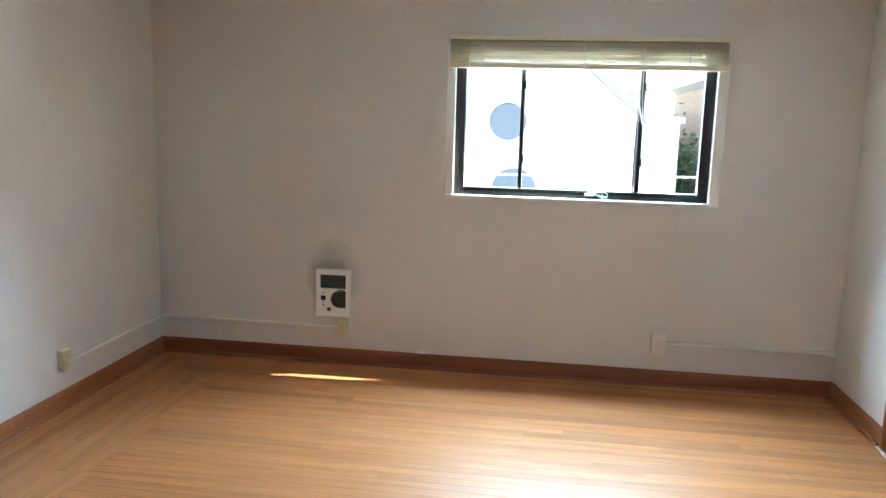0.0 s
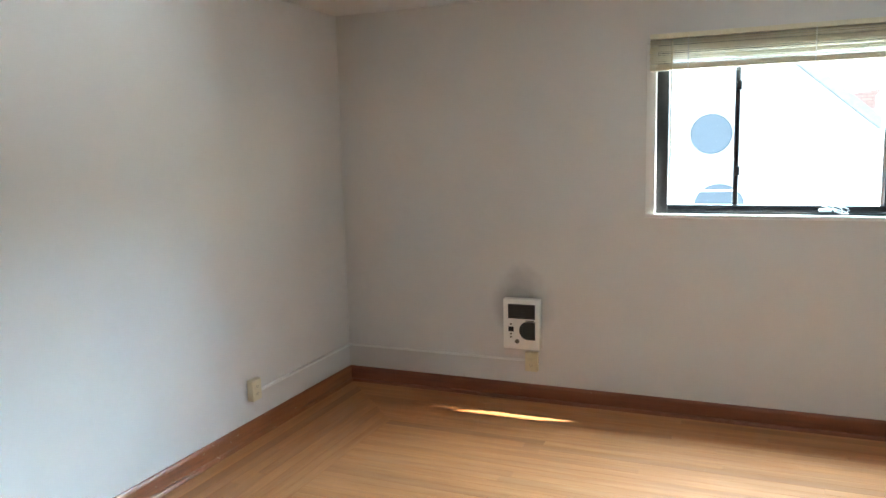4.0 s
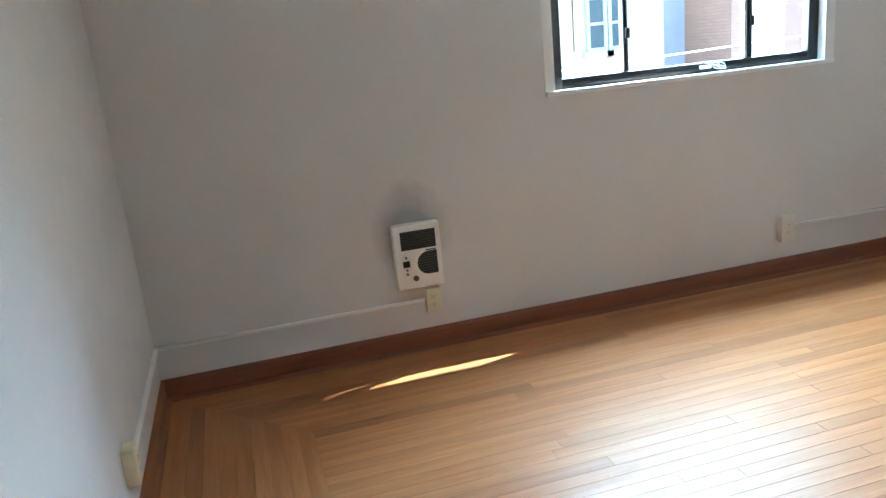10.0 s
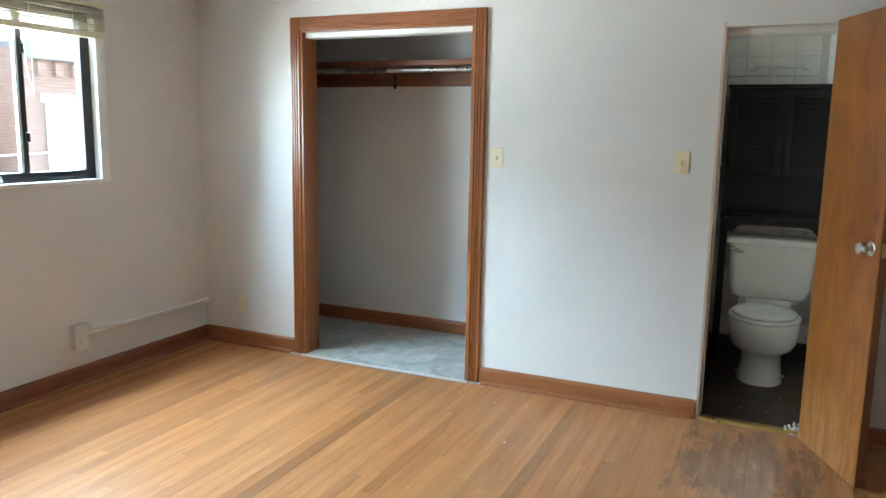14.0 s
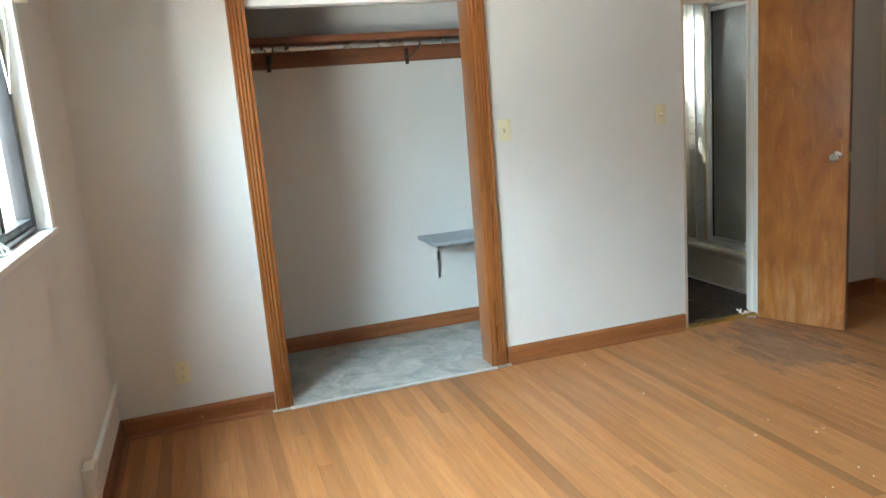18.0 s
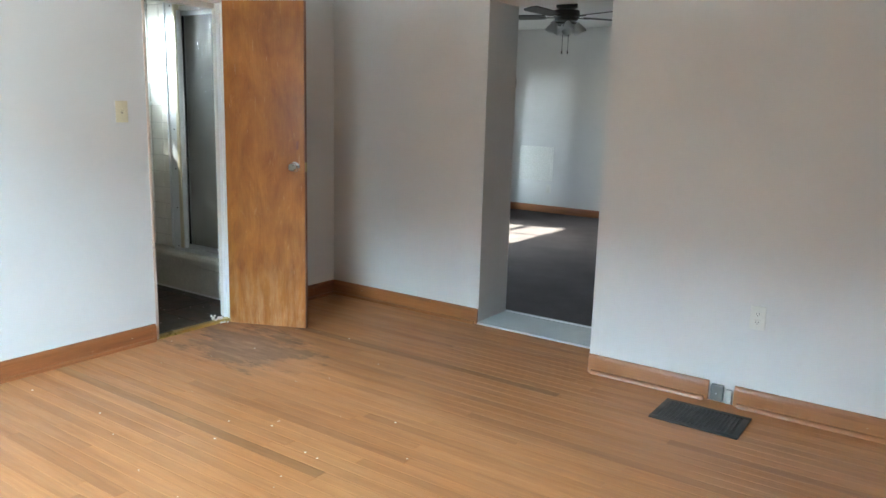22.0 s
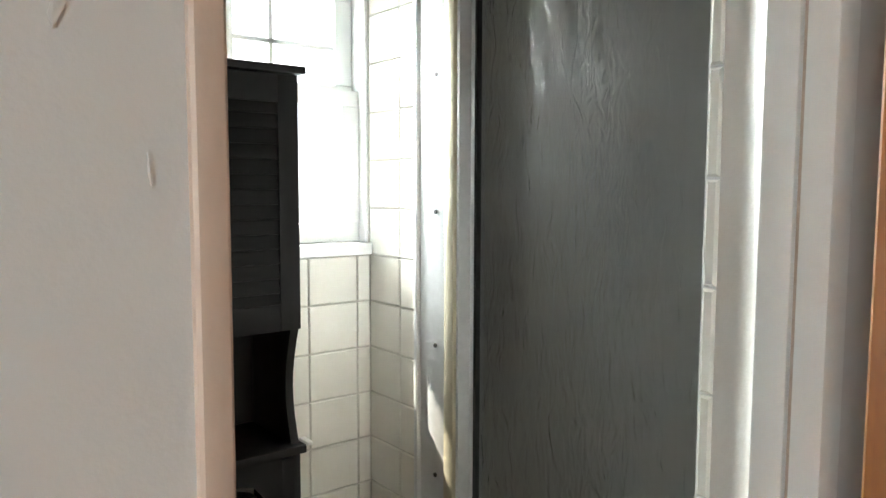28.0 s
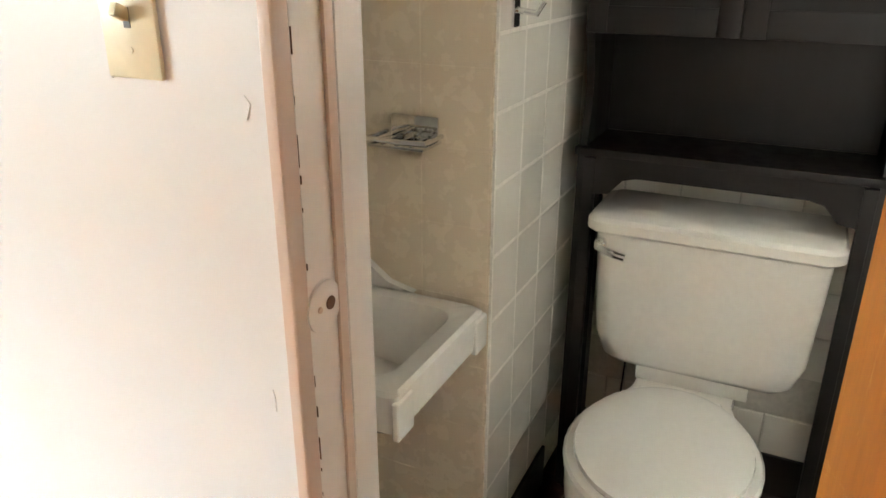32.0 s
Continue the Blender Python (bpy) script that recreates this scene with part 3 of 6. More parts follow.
def casing_profile(w, t, flutes):
    """Outline of a casing board across its width, fluted on the face."""
    pts = [(0, 0), (0, t * 0.7), (w * 0.06, t)]
    for k in range(flutes):
        a = w * (0.16 + k * 0.7 / flutes)
        b = w * (0.16 + (k + 0.8) * 0.7 / flutes)
        pts += [(a, t), (a + (b - a) * 0.25, t * 0.72), (a + (b - a) * 0.75, t * 0.72), (b, t)]
    pts += [(w * 0.94, t), (w, t * 0.7), (w, 0)]
    return pts


def board_upright(pts, x, sx, y, sy, z0, z1):
    """Casing board standing on end: width along y, thickness along x."""
    return loft([[(x + sx * t, y + sy * u, z) for u, t in pts] for z in (z0, z1)])


def closet_frame():
    f = thing("trim_closet", "orange brown fluted wooden closet casing with jambs", "door casing", kind="structure")
    p = casing_profile(0.07, 0.022, 3)
    part("casing", board_upright(p, E - 0.001, -1, CL1 - 0.003, 1, 0.0, CLH + 0.066), M_CASE_Z, f)
    part("casing", board_upright(p, E - 0.001, -1, CL0 + 0.003, -1, 0.0, CLH + 0.066), M_CASE_Z, f)
    head = loft([[(E - 0.001 - t, y, CLH - 0.003 + u) for u, t in p] for y in (CL0 + 0.003, CL1 - 0.003)])
    part("head_casing", head, M_BASE_Y, f)
    part("jamb", box(E - 0.012, EI + 0.012, CL1 - 0.019, CL1 - 0.001, 0.0, CLH - 0.02, 0.002), M_CASE_Z, f)
    part("jamb", box(E - 0.012, EI + 0.012, CL0 + 0.001, CL0 + 0.019, 0.0, CLH - 0.02, 0.002), M_CASE_Z, f)
    part("head_jamb", box(E - 0.012, EI + 0.012, CL0 + 0.001, CL1 - 0.001, CLH - 0.02, CLH - 0.001, 0.002), M_BASE_Y, f)
    part("track", box(E + 0.02, EI - 0.01, CL0 + 0.02, CL1 - 0.02, CLH - 0.052, CLH - 0.021, 0.003), M_OFFW, f, "cream painted sliding door track")
    s = solid("trim_closet_edge", box(E - 0.045, E - 0.028, CL0 + 0.0, CL1 - 0.0, 0.0, 0.011, 0.003), M_ALU, "thin metal edge strip at the closet floor", "trim", kind="structure")


closet_frame()


def bath_frame():
    f = thing("trim_bath_door", "cream painted chipped bathroom door jamb with stops", "door casing", kind="structure")
    jn, js, hz = BD1 - 0.007, BD0 + 0.037, BDH - 0.012
    part("jamb", box(E + 0.022, EI + 0.014, jn, BD1 - 0.0005, 0.0, hz, 0.002), M_TRIMW, f)
    part("edge_bead", box(E - 0.005, E + 0.021, jn - 0.0022, BD1 + 0.007, 0.0, BDH + 0.01, 0.0045, 3), M_TANP, f, "tan rounded edge of old paint")
    rng = random.Random(21)
    z = 0.08
    while z < 1.9:
        dz = rng.uniform(0.012, 0.075)
        part("paint_crack", box(E + 0.0214 + rng.uniform(0, 0.0003), E + 0.0219, jn - 0.0002 - rng.uniform(0.0006, 0.0022), jn - 0.0002, z, z + dz * rng.uniform(0.1, 0.55), 0.0002, 1), M_CRACK, f)
        z += dz
    part("stop", box(E + 0.084, E + 0.128, jn - 0.007, jn - 0.0005, 0.0, hz - 0.03, 0.003), M_TRIMW, f)
    part("stop_bead", box(E + 0.068, E + 0.0835, jn - 0.006, jn - 0.0005, 0.0, hz - 0.03, 0.003), M_TANP, f)
    part("jamb", box(E + 0.0205, E + 0.052, BD0 + 0.0005, js, 0.0, hz, 0.003), M_OFFW, f)
    part("jamb_groove", box(E + 0.0155, E + 0.0202, BD0 + 0.0005, js - 0.006, 0.0, hz, 0.0005), M_TANP, f, "shadowed paint groove")
    part("casing_edge", box(E - 0.013, E + 0.0152, BD0 + 0.0005, js + 0.001, 0.0, hz, 0.004), M_OFFW, f)
    part("jamb_filler", prism([(E + 0.0523, BD0 + 0.0005), (E + 0.0523, js - 0.006), (E + 0.066, BD0 + 0.018), (E + 0.086, BD0 + 0.009), (E + 0.1095, BD0 + 0.006), (E + 0.1095, BD0 + 0.0005)], 0.0, hz, "z"), M_TRIMW, f, "smeared cream filler")
    part("head_jamb", box(E - 0.006, EI + 0.014, BD0 + 0.0005, BD1 - 0.0005, hz, BDH - 0.0005, 0.003), M_TRIMW, f)
    part("head_stop", box(E + 0.06, E + 0.125, js + 0.0005, jn - 0.0005, hz - 0.03, hz - 0.0005, 0.003), M_TRIMW, f)
    st = part("strike_plate", cyl(0.029, 0.004, pose(E + 0.044, jn - 0.0022, 1.03, 90, 0, 0), 28, bev=0.001), M_TRIMW, f, "painted-over round strike plate")
    part("latch_hole", cyl(0.0075, 0.0013, pose(E + 0.053, jn - 0.005, 1.031, 90, 0, 0), 14), M_CRACK, st)
    part("screw", cyl(0.0035, 0.002, pose(E + 0.034, jn - 0.0047, 1.03, 90, 0, 0), 12), M_TANP, st)
    solid("trim_bath_threshold", prism([(E - 0.012, 0.0), (E - 0.004, 0.016), (E + 0.028, 0.018), (E + 0.036, 0.002)], js, jn, "y"), M_BRASS, "worn brass threshold strip", "threshold", kind="structure")


bath_frame()


def chipped_paint():
    """Lifted paint ridges and chips on the wall beside the bathroom door."""
    rng = random.Random(33)
    bm = bmesh.new()
    for k in range(16):
        y = BD1 + 0.008 + abs(rng.gauss(0, 0.035))
        z = rng.uniform(0.15, 1.9)
        h, w = rng.uniform(0.003, 0.014), rng.uniform(0.001, 0.0028)
        pts = [(y + rng.uniform(-1, 1) * w, z - h), (y + w * rng.uniform(0.5, 1.6), z - h * 0.2), (y + w * rng.uniform(0.2, 1.2), z + h), (y - w * rng.uniform(0.3, 1.5), z + h * 0.3)]
        lo = [bm.verts.new((E - 0.0002, u, v)) for u, v in pts]
        hi = [bm.verts.new((E - rng.uniform(0.0008, 0.0014), u, v)) for u, v in pts]
        bm.faces.new(hi)
        for i in range(4):
            bm.faces.new((lo[i], lo[(i + 1) % 4], hi[(i + 1) % 4], hi[i]))
    solid("paint_chips", bm, M_WALL, "lifted paint chips beside the bathroom door", "paint chips", kind="stuff", smooth=0)


chipped_paint()


def bath_door():
    w, t, hgt = 0.507, 0.036, 1.955
    d = thing("door_1", "open orange brown birch veneer door with scuffed varnish", "door", kind="structure")
    slab = part("slab", box(0, w, -t, 0, 0.012, 0.012 + hgt, 0.0015), M_DOOR, d)
    part("edge_strip", box(w, w + 0.003, -t + 0.002, -0.002, 0.013, 0.011 + hgt), M_DOOR_E, d, "dark bare wooden door edge")
    k = lathe([(0.0, 0.0), (0.031, 0.0), (0.031, 0.005), (0.024, 0.009), (0.011, 0.012), (0.011, 0.026), (0.02, 0.031), (0.027, 0.04), (0.027, 0.05), (0.021, 0.058), (0.0, 0.06)], 28)
    k.transform(pose(w - 0.058, 0.0, 1.012, -90, 0, 0))
    kn = part("doorknob", k, M_BRASS, d, "tarnished brass doorknob")
    k2 = lathe([(0.0, 0.0), (0.031, 0.0), (0.031, 0.005), (0.024, 0.009), (0.011, 0.012), (0.011, 0.026), (0.02, 0.031), (0.027, 0.04), (0.027, 0.05), (0.021, 0.058), (0.0, 0.06)], 28)
    k2.transform(pose(w - 0.058, -t, 1.012, 90, 0, 0))
    part("doorknob", k2, M_CHROME, d, "shiny chrome doorknob")
    part("latch_plate", box(w + 0.003, w + 0.0045, -t + 0.006, -0.006, 0.984, 1.04, 0.0004), M_BRASS, d)
    part("keyhole_patch", box(w - 0.05, w - 0.036, -t - 0.0012, -t, 1.115, 1.165, 0.0005), M_DOOR_E, d, "dark filled lock patch")
    for z in (0.2, 1.7):
        part("hinge", cyl(0.006, 0.085, pose(0.006, 0.006, z), 12), M_TRIMW, d)
        part("hinge_leaf", box(0.0, 0.055, 0.0, 0.003, z - 0.042, z + 0.042), M_TRIMW, d)
    d.matrix_world = pose(1.538, 1.303, 0.0, 0, 0, 180 + 23.5)
    # the slab's front faces the window side
    return d


door = bath_door()


def bedroom_window():
    f = thing("window_1", "dark bronze aluminium three-pane sliding window in a white reveal", "window", kind="structure")
    y0, y1 = N + 0.045, N + 0.095
    x0, x1, z0, z1 = WX0 + 0.05, WX1 - 0.06, WZ0 + 0.02, WZ1
    part("window_sill", box(WX0 + 0.001, WX1 - 0.001, N - 0.012, N + NT, WZ0 - 0.002, WZ0 + 0.02, 0.003), M_OFFW, f, "chipped white painted sill")
    part("reveal", box(WX0, WX0 + 0.05, N - 0.004, N + NT, WZ0 + 0.02, WZ1, 0.002), M_OFFW, f)
    part("reveal", box(WX1 - 0.06, WX1, N - 0.004, N + NT, WZ0 + 0.02, WZ1, 0.002), M_OFFW, f)
    fw = 0.062
    part("window_frame", box(x0, x0 + fw, y0, y1, z0, z1, 0.003), M_BRONZE, f)
    part("window_frame", box(x1 - fw, x1, y0, y1, z0, z1, 0.003), M_BRONZE, f)
    part("window_frame", box(x0 + fw, x1 - fw, y0, y1, z0, z0 + 0.05, 0.003), M_BRONZE, f)
    part("bottom_track", box(x0 + fw, x1 - fw, y0 - 0.008, y0, z0 + 0.012, z0 + 0.024, 0.002), M_BRONZE, f)
    part("window_frame", box(x0 + fw, x1 - fw, y0, y1, z1 - 0.05, z1, 0.003), M_BRONZE, f)
    for xm in (-0.355, 0.358):
        m = part("mullion", box(xm - 0.013, xm + 0.013, y0 + 0.006, y1 - 0.004, z0 + 0.05, z1 - 0.05, 0.003), M_BRONZE, f)
        for z in (1.38, 1.83):
            part("latch", box(xm - 0.004, xm + 0.02, y0 - 0.004, y0 + 0.006, z - 0.025, z + 0.025, 0.003), M_BRONZE, m)
    part("screen_edge", box(0.325, 0.343, y0 + 0.01, y0 + 0.03, z0 + 0.05, z1 - 0.05, 0.002), M_ALU, f, "pale aluminium sash edge")
    zs = (z0 + 0.05, z1 - 0.05)
    for a, b in ((x0 + fw, -0.368), (-0.342, 0.325), (0.371, x1 - fw)):
        p = part("pane", box(a, b, y0 + 0.024, y0 + 0.028, *zs), M_PANE, f, smooth=0)
        p.visible_shadow = False
    c = part("crank", box(0.05, 0.11, y0 - 0.022, y0 - 0.002, z0 + 0.02, z0 + 0.035, 0.004), M_CORD, f, "white window latch")


bedroom_window()


def cord_loops():
    pts = []
    for k in range(40):
        a = k / 39 * 2 * math.pi * 2.2
        pts.append((0.13 + 0.05 * math.sin(a) + 0.02 * math.sin(2.3 * a), N + 0.012 + 0.012 * math.cos(a), WZ0 + 0.031 + 0.022 * (1 + math.cos(a * 1.1 + 0.6))))
    solid("blind_cord", pipe(pts, 0.0022, 6), M_CORD, "coiled white blind cord lying on the sill", "cord")


cord_loops()


def raised_blind():
    b = thing("window_blind", "cream venetian blind pulled up to the top", "blind")
    x0, x1 = -0.795, 0.812
    part("headrail", box(x0, x1, N - 0.052, N - 0.004, 2.082, 2.108, 0.003), M_BLIND, b)
    rng = random.Random(4)
    for k in range(12):
        z = 2.074 - k * 0.0102
        tilt = 0.012 + rng.uniform(-0.003, 0.003)
        pts = [(N - 0.054 + 0.05 * s, z + tilt * (s - 0.5) + 0.0035 * math.sin(math.pi * s)) for s in (0, 0.25, 0.5, 0.75, 1)]
        pts += [(u, v - 0.002) for u, v in reversed(pts)]
        dx = rng.uniform(-0.003, 0.003)
        part("slat", prism(pts, x0 + dx, x1 + dx, "x"), M_BLIND, b)
    part("bottom_rail", box(x0, x1, N - 0.05, N - 0.008, 1.918, 1.952, 0.004), M_BLIND, b)
    for x in (-0.6, 0.0, 0.6):
        part("ladder_tape", box(x - 0.0025, x + 0.0025, N - 0.0565, N - 0.0545, 1.92, 2.085), M_CORD, b)
    part("wand", pipe([(-0.68, N - 0.06, 2.07), (-0.682, N - 0.058, 1.7), (-0.681, N - 0.05, 1.32)], 0.004, 8), M_IVORY, b, "thin tilt wand")
    part("lift_cord", pipe([(0.34, N - 0.058, 2.07), (0.345, N - 0.052, 1.75), (0.36, N - 0.03, 1.6), (0.33, N - 0.03, 1.72), (0.31, N - 0.045, 1.9)], 0.002, 6), M_CORD, b)


raised_blind()


def wall_heater():
    h = thing("wall_heater", "small white electric wall heater with black grilles", "heater")
    x0, x1, z0, z1, yf = -1.635, -1.41, 0.325, 0.632, N - 0.056
    part("housing", box(x0, x1, yf, N - 0.001, z0, z1, 0.008, 3), M_HEATER, h)
    a, b = x0 + 0.032, x1 - 0.026
    part("upper_recess", box(a, b, yf - 0.0015, yf + 0.004, z1 - 0.118, z1 - 0.03, 0.0008), M_BLACK, h)
    for k in range(8):
        z = z1 - 0.036 - k * 0.0105
        part("louvre", box(a, b, yf - 0.005, yf - 0.0016, z - 0.0016, z + 0.0016, 0.0005), M_LOUVRE, h)
    # curved sweep over the round fan grille
    cx, cz, r = x1 - 0.068, z0 + 0.118, 0.056
    arc = [(cx + (r + 0.013) * math.cos(t), cz + (r + 0.013) * math.sin(t)) for t in np.linspace(math.pi * 0.5, math.pi * 1.08, 14)]
    ring = arc + [(cx + r * math.cos(t), cz + r * math.sin(t)) for t in np.linspace(math.pi * 1.08, math.pi * 0.5, 14)]
    part("fan_shroud", prism([(u, v) for u, v in ring], yf - 0.006, yf - 0.0005, "y"), M_HEATER, h)
    part("sweep", box(cx - 0.005, b, yf - 0.006, yf - 0.0005, cz + r, cz + r + 0.013, 0.001), M_HEATER, h)
    disc = [(cx + r * math.cos(t), cz + r * math.sin(t)) for t in np.linspace(math.pi * 0.5, math.pi * 1.5, 22)]
    part("fan_recess", prism(disc + [(b, cz - r), (b, cz + r)], yf - 0.0015, yf + 0.002, "y"), M_BLACK, h)
    for k in range(9):
        z = cz - r + 0.008 + k * 0.012
        dx = math.sqrt(max(0.0, r * r - (z - cz) ** 2))
        part("louvre", box(cx - dx, b, yf - 0.005, yf - 0.0016, z - 0.0017, z + 0.0017, 0.0005), M_LOUVRE, h)
    part("badge", box(b - 0.055, b - 0.005, yf - 0.008, yf - 0.006, cz + r + 0.003, cz + r + 0.009), M_IVORYD, h)
    part("switch", box(x0 + 0.034, x0 + 0.066, yf - 0.003, yf, z0 + 0.108, z0 + 0.138, 0.001), M_BLACK, h)
    for dx, dz, rr in ((0.05, 0.155, 0.005), (0.05, 0.095, 0.005), (0.05, 0.075, 0.005), (0.088, 0.05, 0.013)):
        part("knob", cyl(rr, 0.01, pose(x0 + dx, yf - 0.004, z0 + dz, 90), 20, bev=0.001), M_IVORYD, h)


wall_heater()


def outlet_face(p, parent, sx, z, at, axis, sgn):
    """Two receptacle faces with slots on a plate whose face lies at 'at' along the axis."""
    for dz in (0.02, -0.02):
        def b(u0, u1, d0, d1, z0, z1):
            d0, d1 = at + sgn * d0, at + sgn * d1
            return box(u0, u1, d0, d1, z0, z1, 0.0006) if axis == "y" else box(d0, d1, u0, u1, z0, z1, 0.0006)
        rec = part("receptacle", b(sx - 0.016, sx + 0.016, -0.001, 0.0022, z + dz - 0.013, z + dz + 0.013), p, parent)
        for du in (-0.006, 0.006):
            part("slot", b(sx + du - 0.001, sx + du + 0.001, 0.0022, 0.0028, z + dz - 0.002, z + dz + 0.006), M_IVORYD, rec)
        part("slot", b(sx - 0.002, sx + 0.002, 0.0022, 0.0028, z + dz - 0.009, z + dz - 0.005), M_IVORYD, rec)


def surface_box(label, axis, wall, sgn, u, z0, z1, w=0.075, d=0.04, mat=None):
    """A surface-mounted outlet box with its receptacles."""
    mat = mat or M_IVORY
    t = thing("wall_outlet", label, "outlet")
    a, b = wall + sgn * 0.001, wall + sgn * d
    bm = box(u, u + w, a, b, z0, z1, 0.005) if axis == "y" else box(a, b, u, u + w, z0, z1, 0.005)
    part("outlet_box", bm, mat, t)
    outlet_face(mat, t, u + w / 2, (z0 + z1) / 2, b, axis, sgn)
    return t


surface_box("ivory surface-mounted outlet below the wall heater", "y", N, -1, -1.505, 0.188, 0.305)
surface_box("ivory surface-mounted outlet on the raceway", "y", N, -1, 0.505, 0.2, 0.345, 0.085, 0.042, M_PLATEW)
surface_box("ivory surface-mounted outlet near the corner", "x", W, 1, 3.945, 0.213, 0.328, 0.075)
surface_box("ivory surface-mounted outlet by the recess corner", "x", W, 1, 1.44, 0.325, 0.45, 0.075)


def flush_outlet(label, axis, wall, sgn, u, z, mat):
    t = thing("wall_outlet", label, "outlet")
    a, b = wall + sgn * 0.0005, wall + sgn * 0.006
    bm = box(u - 0.035, u + 0.035, a, b, z - 0.057, z + 0.057, 0.003) if axis == "y" else box(a, b, u - 0.035, u + 0.035, z - 0.057, z + 0.057, 0.003)
    part("cover_plate", bm, mat, t)
    outlet_face(mat, t, u, z, b, axis, sgn)


flush_outlet("cream duplex wall outlet beside the closet", "x", E, -1, 4.73, 0.285, M_IVORY)
flush_outlet("white duplex wall outlet above the floor register", "y", S2, 1, -1.462, 0.452, M_PLATEW)
flush_outlet("white duplex outlet under the access panel", "y", LY, 1, 2.45, 0.33, M_PLATEW)


def raceways():
    r = thing("wire_raceway", "white painted surface wire raceway", "raceway")
    part("channel", box(W + 0.02, -1.505, N - 0.02, N - 0.001, 0.241, 0.255, 0.003), M_OFFW, r)
    part("channel", box(W + 0.001, W + 0.02, 4.02, N - 0.001, 0.241, 0.255, 0.003), M_OFFW, r)
    r2 = thing("wire_raceway", "white painted raceway ending in an elbow", "raceway")
    part("channel", box(0.59, 1.53, N - 0.022, N - 0.001, 0.27, 0.286, 0.003), M_OFFW, r2)
    part("elbow", box(1.528, 1.588, N - 0.026, N - 0.001, 0.262, 0.293, 0.005), M_OFFW, r2)
    r3 = thing("wire_raceway", "short white raceway dropping to the baseboard", "raceway")
    part("channel", box(W + 0.017, W + 0.032, 1.47, 1.487, 0.093, 0.325, 0.003), M_OFFW, r3)
    part("foot_clip", box(W + 0.0, W + 0.017, 1.466, 1.491, 0.2, 0.22, 0.002), M_OFFW, r3)


raceways()


def toggle_switch(label, y, z):
    t = thing("light_switch", label, "switch", group="light switches")
    part("cover_plate", box(E - 0.0065, E - 0.0003, y - 0.035, y + 0.035, z - 0.057, z + 0.057, 0.003), M_IVORY, t)
    part("slot", box(E - 0.0072, E - 0.0065, y - 0.0042, y + 0.0042, z - 0.0095, z + 0.0095), M_IVORYD, t)
    tg = box(-0.017, 0.0, -0.0042, 0.0042, -0.0062, 0.0062, 0.0015)
    tg.transform(pose(E - 0.006, y, z + 0.002, 0, 24, 0))
    part("toggle", tg, M_IVORY, t)
    for dz in (-0.03, 0.03):
        part("screw", cyl(0.0032, 0.0014, pose(E - 0.0068, y, z + dz, 0, 90), 12), M_IVORY, t)
    part("paint_edge", box(E - 0.004, E - 0.0002, y + 0.035, y + 0.0385, z - 0.059, z + 0.059, 0.001), M_WALL, t, "rough white paint edge")


toggle_switch("ivory toggle light switch beside the closet casing", 2.948, 1.309)
toggle_switch("ivory toggle light switch beside the bathroom door", 1.968, 1.316)


def closet_fittings():
    s = thing("closet_shelf", "dark stained closet shelf with cleat and hanging rod", "shelf")
    part("board", box(2.19, CBX - 0.001, 2.62, N, 1.878, 1.898, 0.003), M_SHELFW, s)
    part("nosing", box(2.17, 2.19, 2.62, N, 1.868, 1.905, 0.004), M_SHELFW, s)
    part("cleat", box(CBX - 0.022, CBX - 0.001, 2.62, N, 1.752, 1.878, 0.003), M_SHELFW, s, "reddish brown back cleat")
    part("end_cleat", box(1.9, CBX - 0.03, 2.621, 2.641, 1.77, 1.868, 0.003), M_SHELFW, s)
    part("end_cleat", box(1.9, CBX - 0.03, N - 0.021, N - 0.001, 1.77, 1.868, 0.003), M_SHELFW, s)
    part("rod", cyl(0.016, N - 2.62 - 0.044, pose(2.18, (N + 2.62) / 2, 1.84, 90), 20), M_STEEL, s, "zinc hanging rod")
    for y in (4.05, 3.2):
        h = part("rod_hook", pipe([(CBX - 0.022, y, 1.78), (2.36, y, 1.775), (2.2, y, 1.815), (2.16, y, 1.83), (2.163, y, 1.85)], 0.005, 8), M_IRON, s)
        part("hook_plate", box(CBX - 0.026, CBX - 0.022, y - 0.012, y + 0.012, 1.735, 1.83, 0.001), M_IRON, h)
    for y0, y1, yb, g in ((2.622, 3.225, 3.1, "low grey closet shelf on a steel bracket"),):
        xa, xb = (2.14, CBX - 0.001) if y0 < 4 else (EI + 0.001, 2.16)
        c = thing("low_shelf", g, "shelf")
        part("board", box(xa, xb, y0, y1, 0.618, 0.64, 0.003), M_GREYSH, c)
        wb, sg = (xb, -1) if y0 < 4 else (xa, 1)
        part("bracket", prism([(wb, 0.34), (wb + sg * 0.011, 0.35), (wb + sg * 0.03, 0.57), (wb + sg * 0.2, 0.606), (wb + sg * 0.2, 0.618), (wb, 0.618)], yb - 0.006, yb + 0.006, "y"), M_STEEL, c, "pressed steel bracket")


closet_fittings()


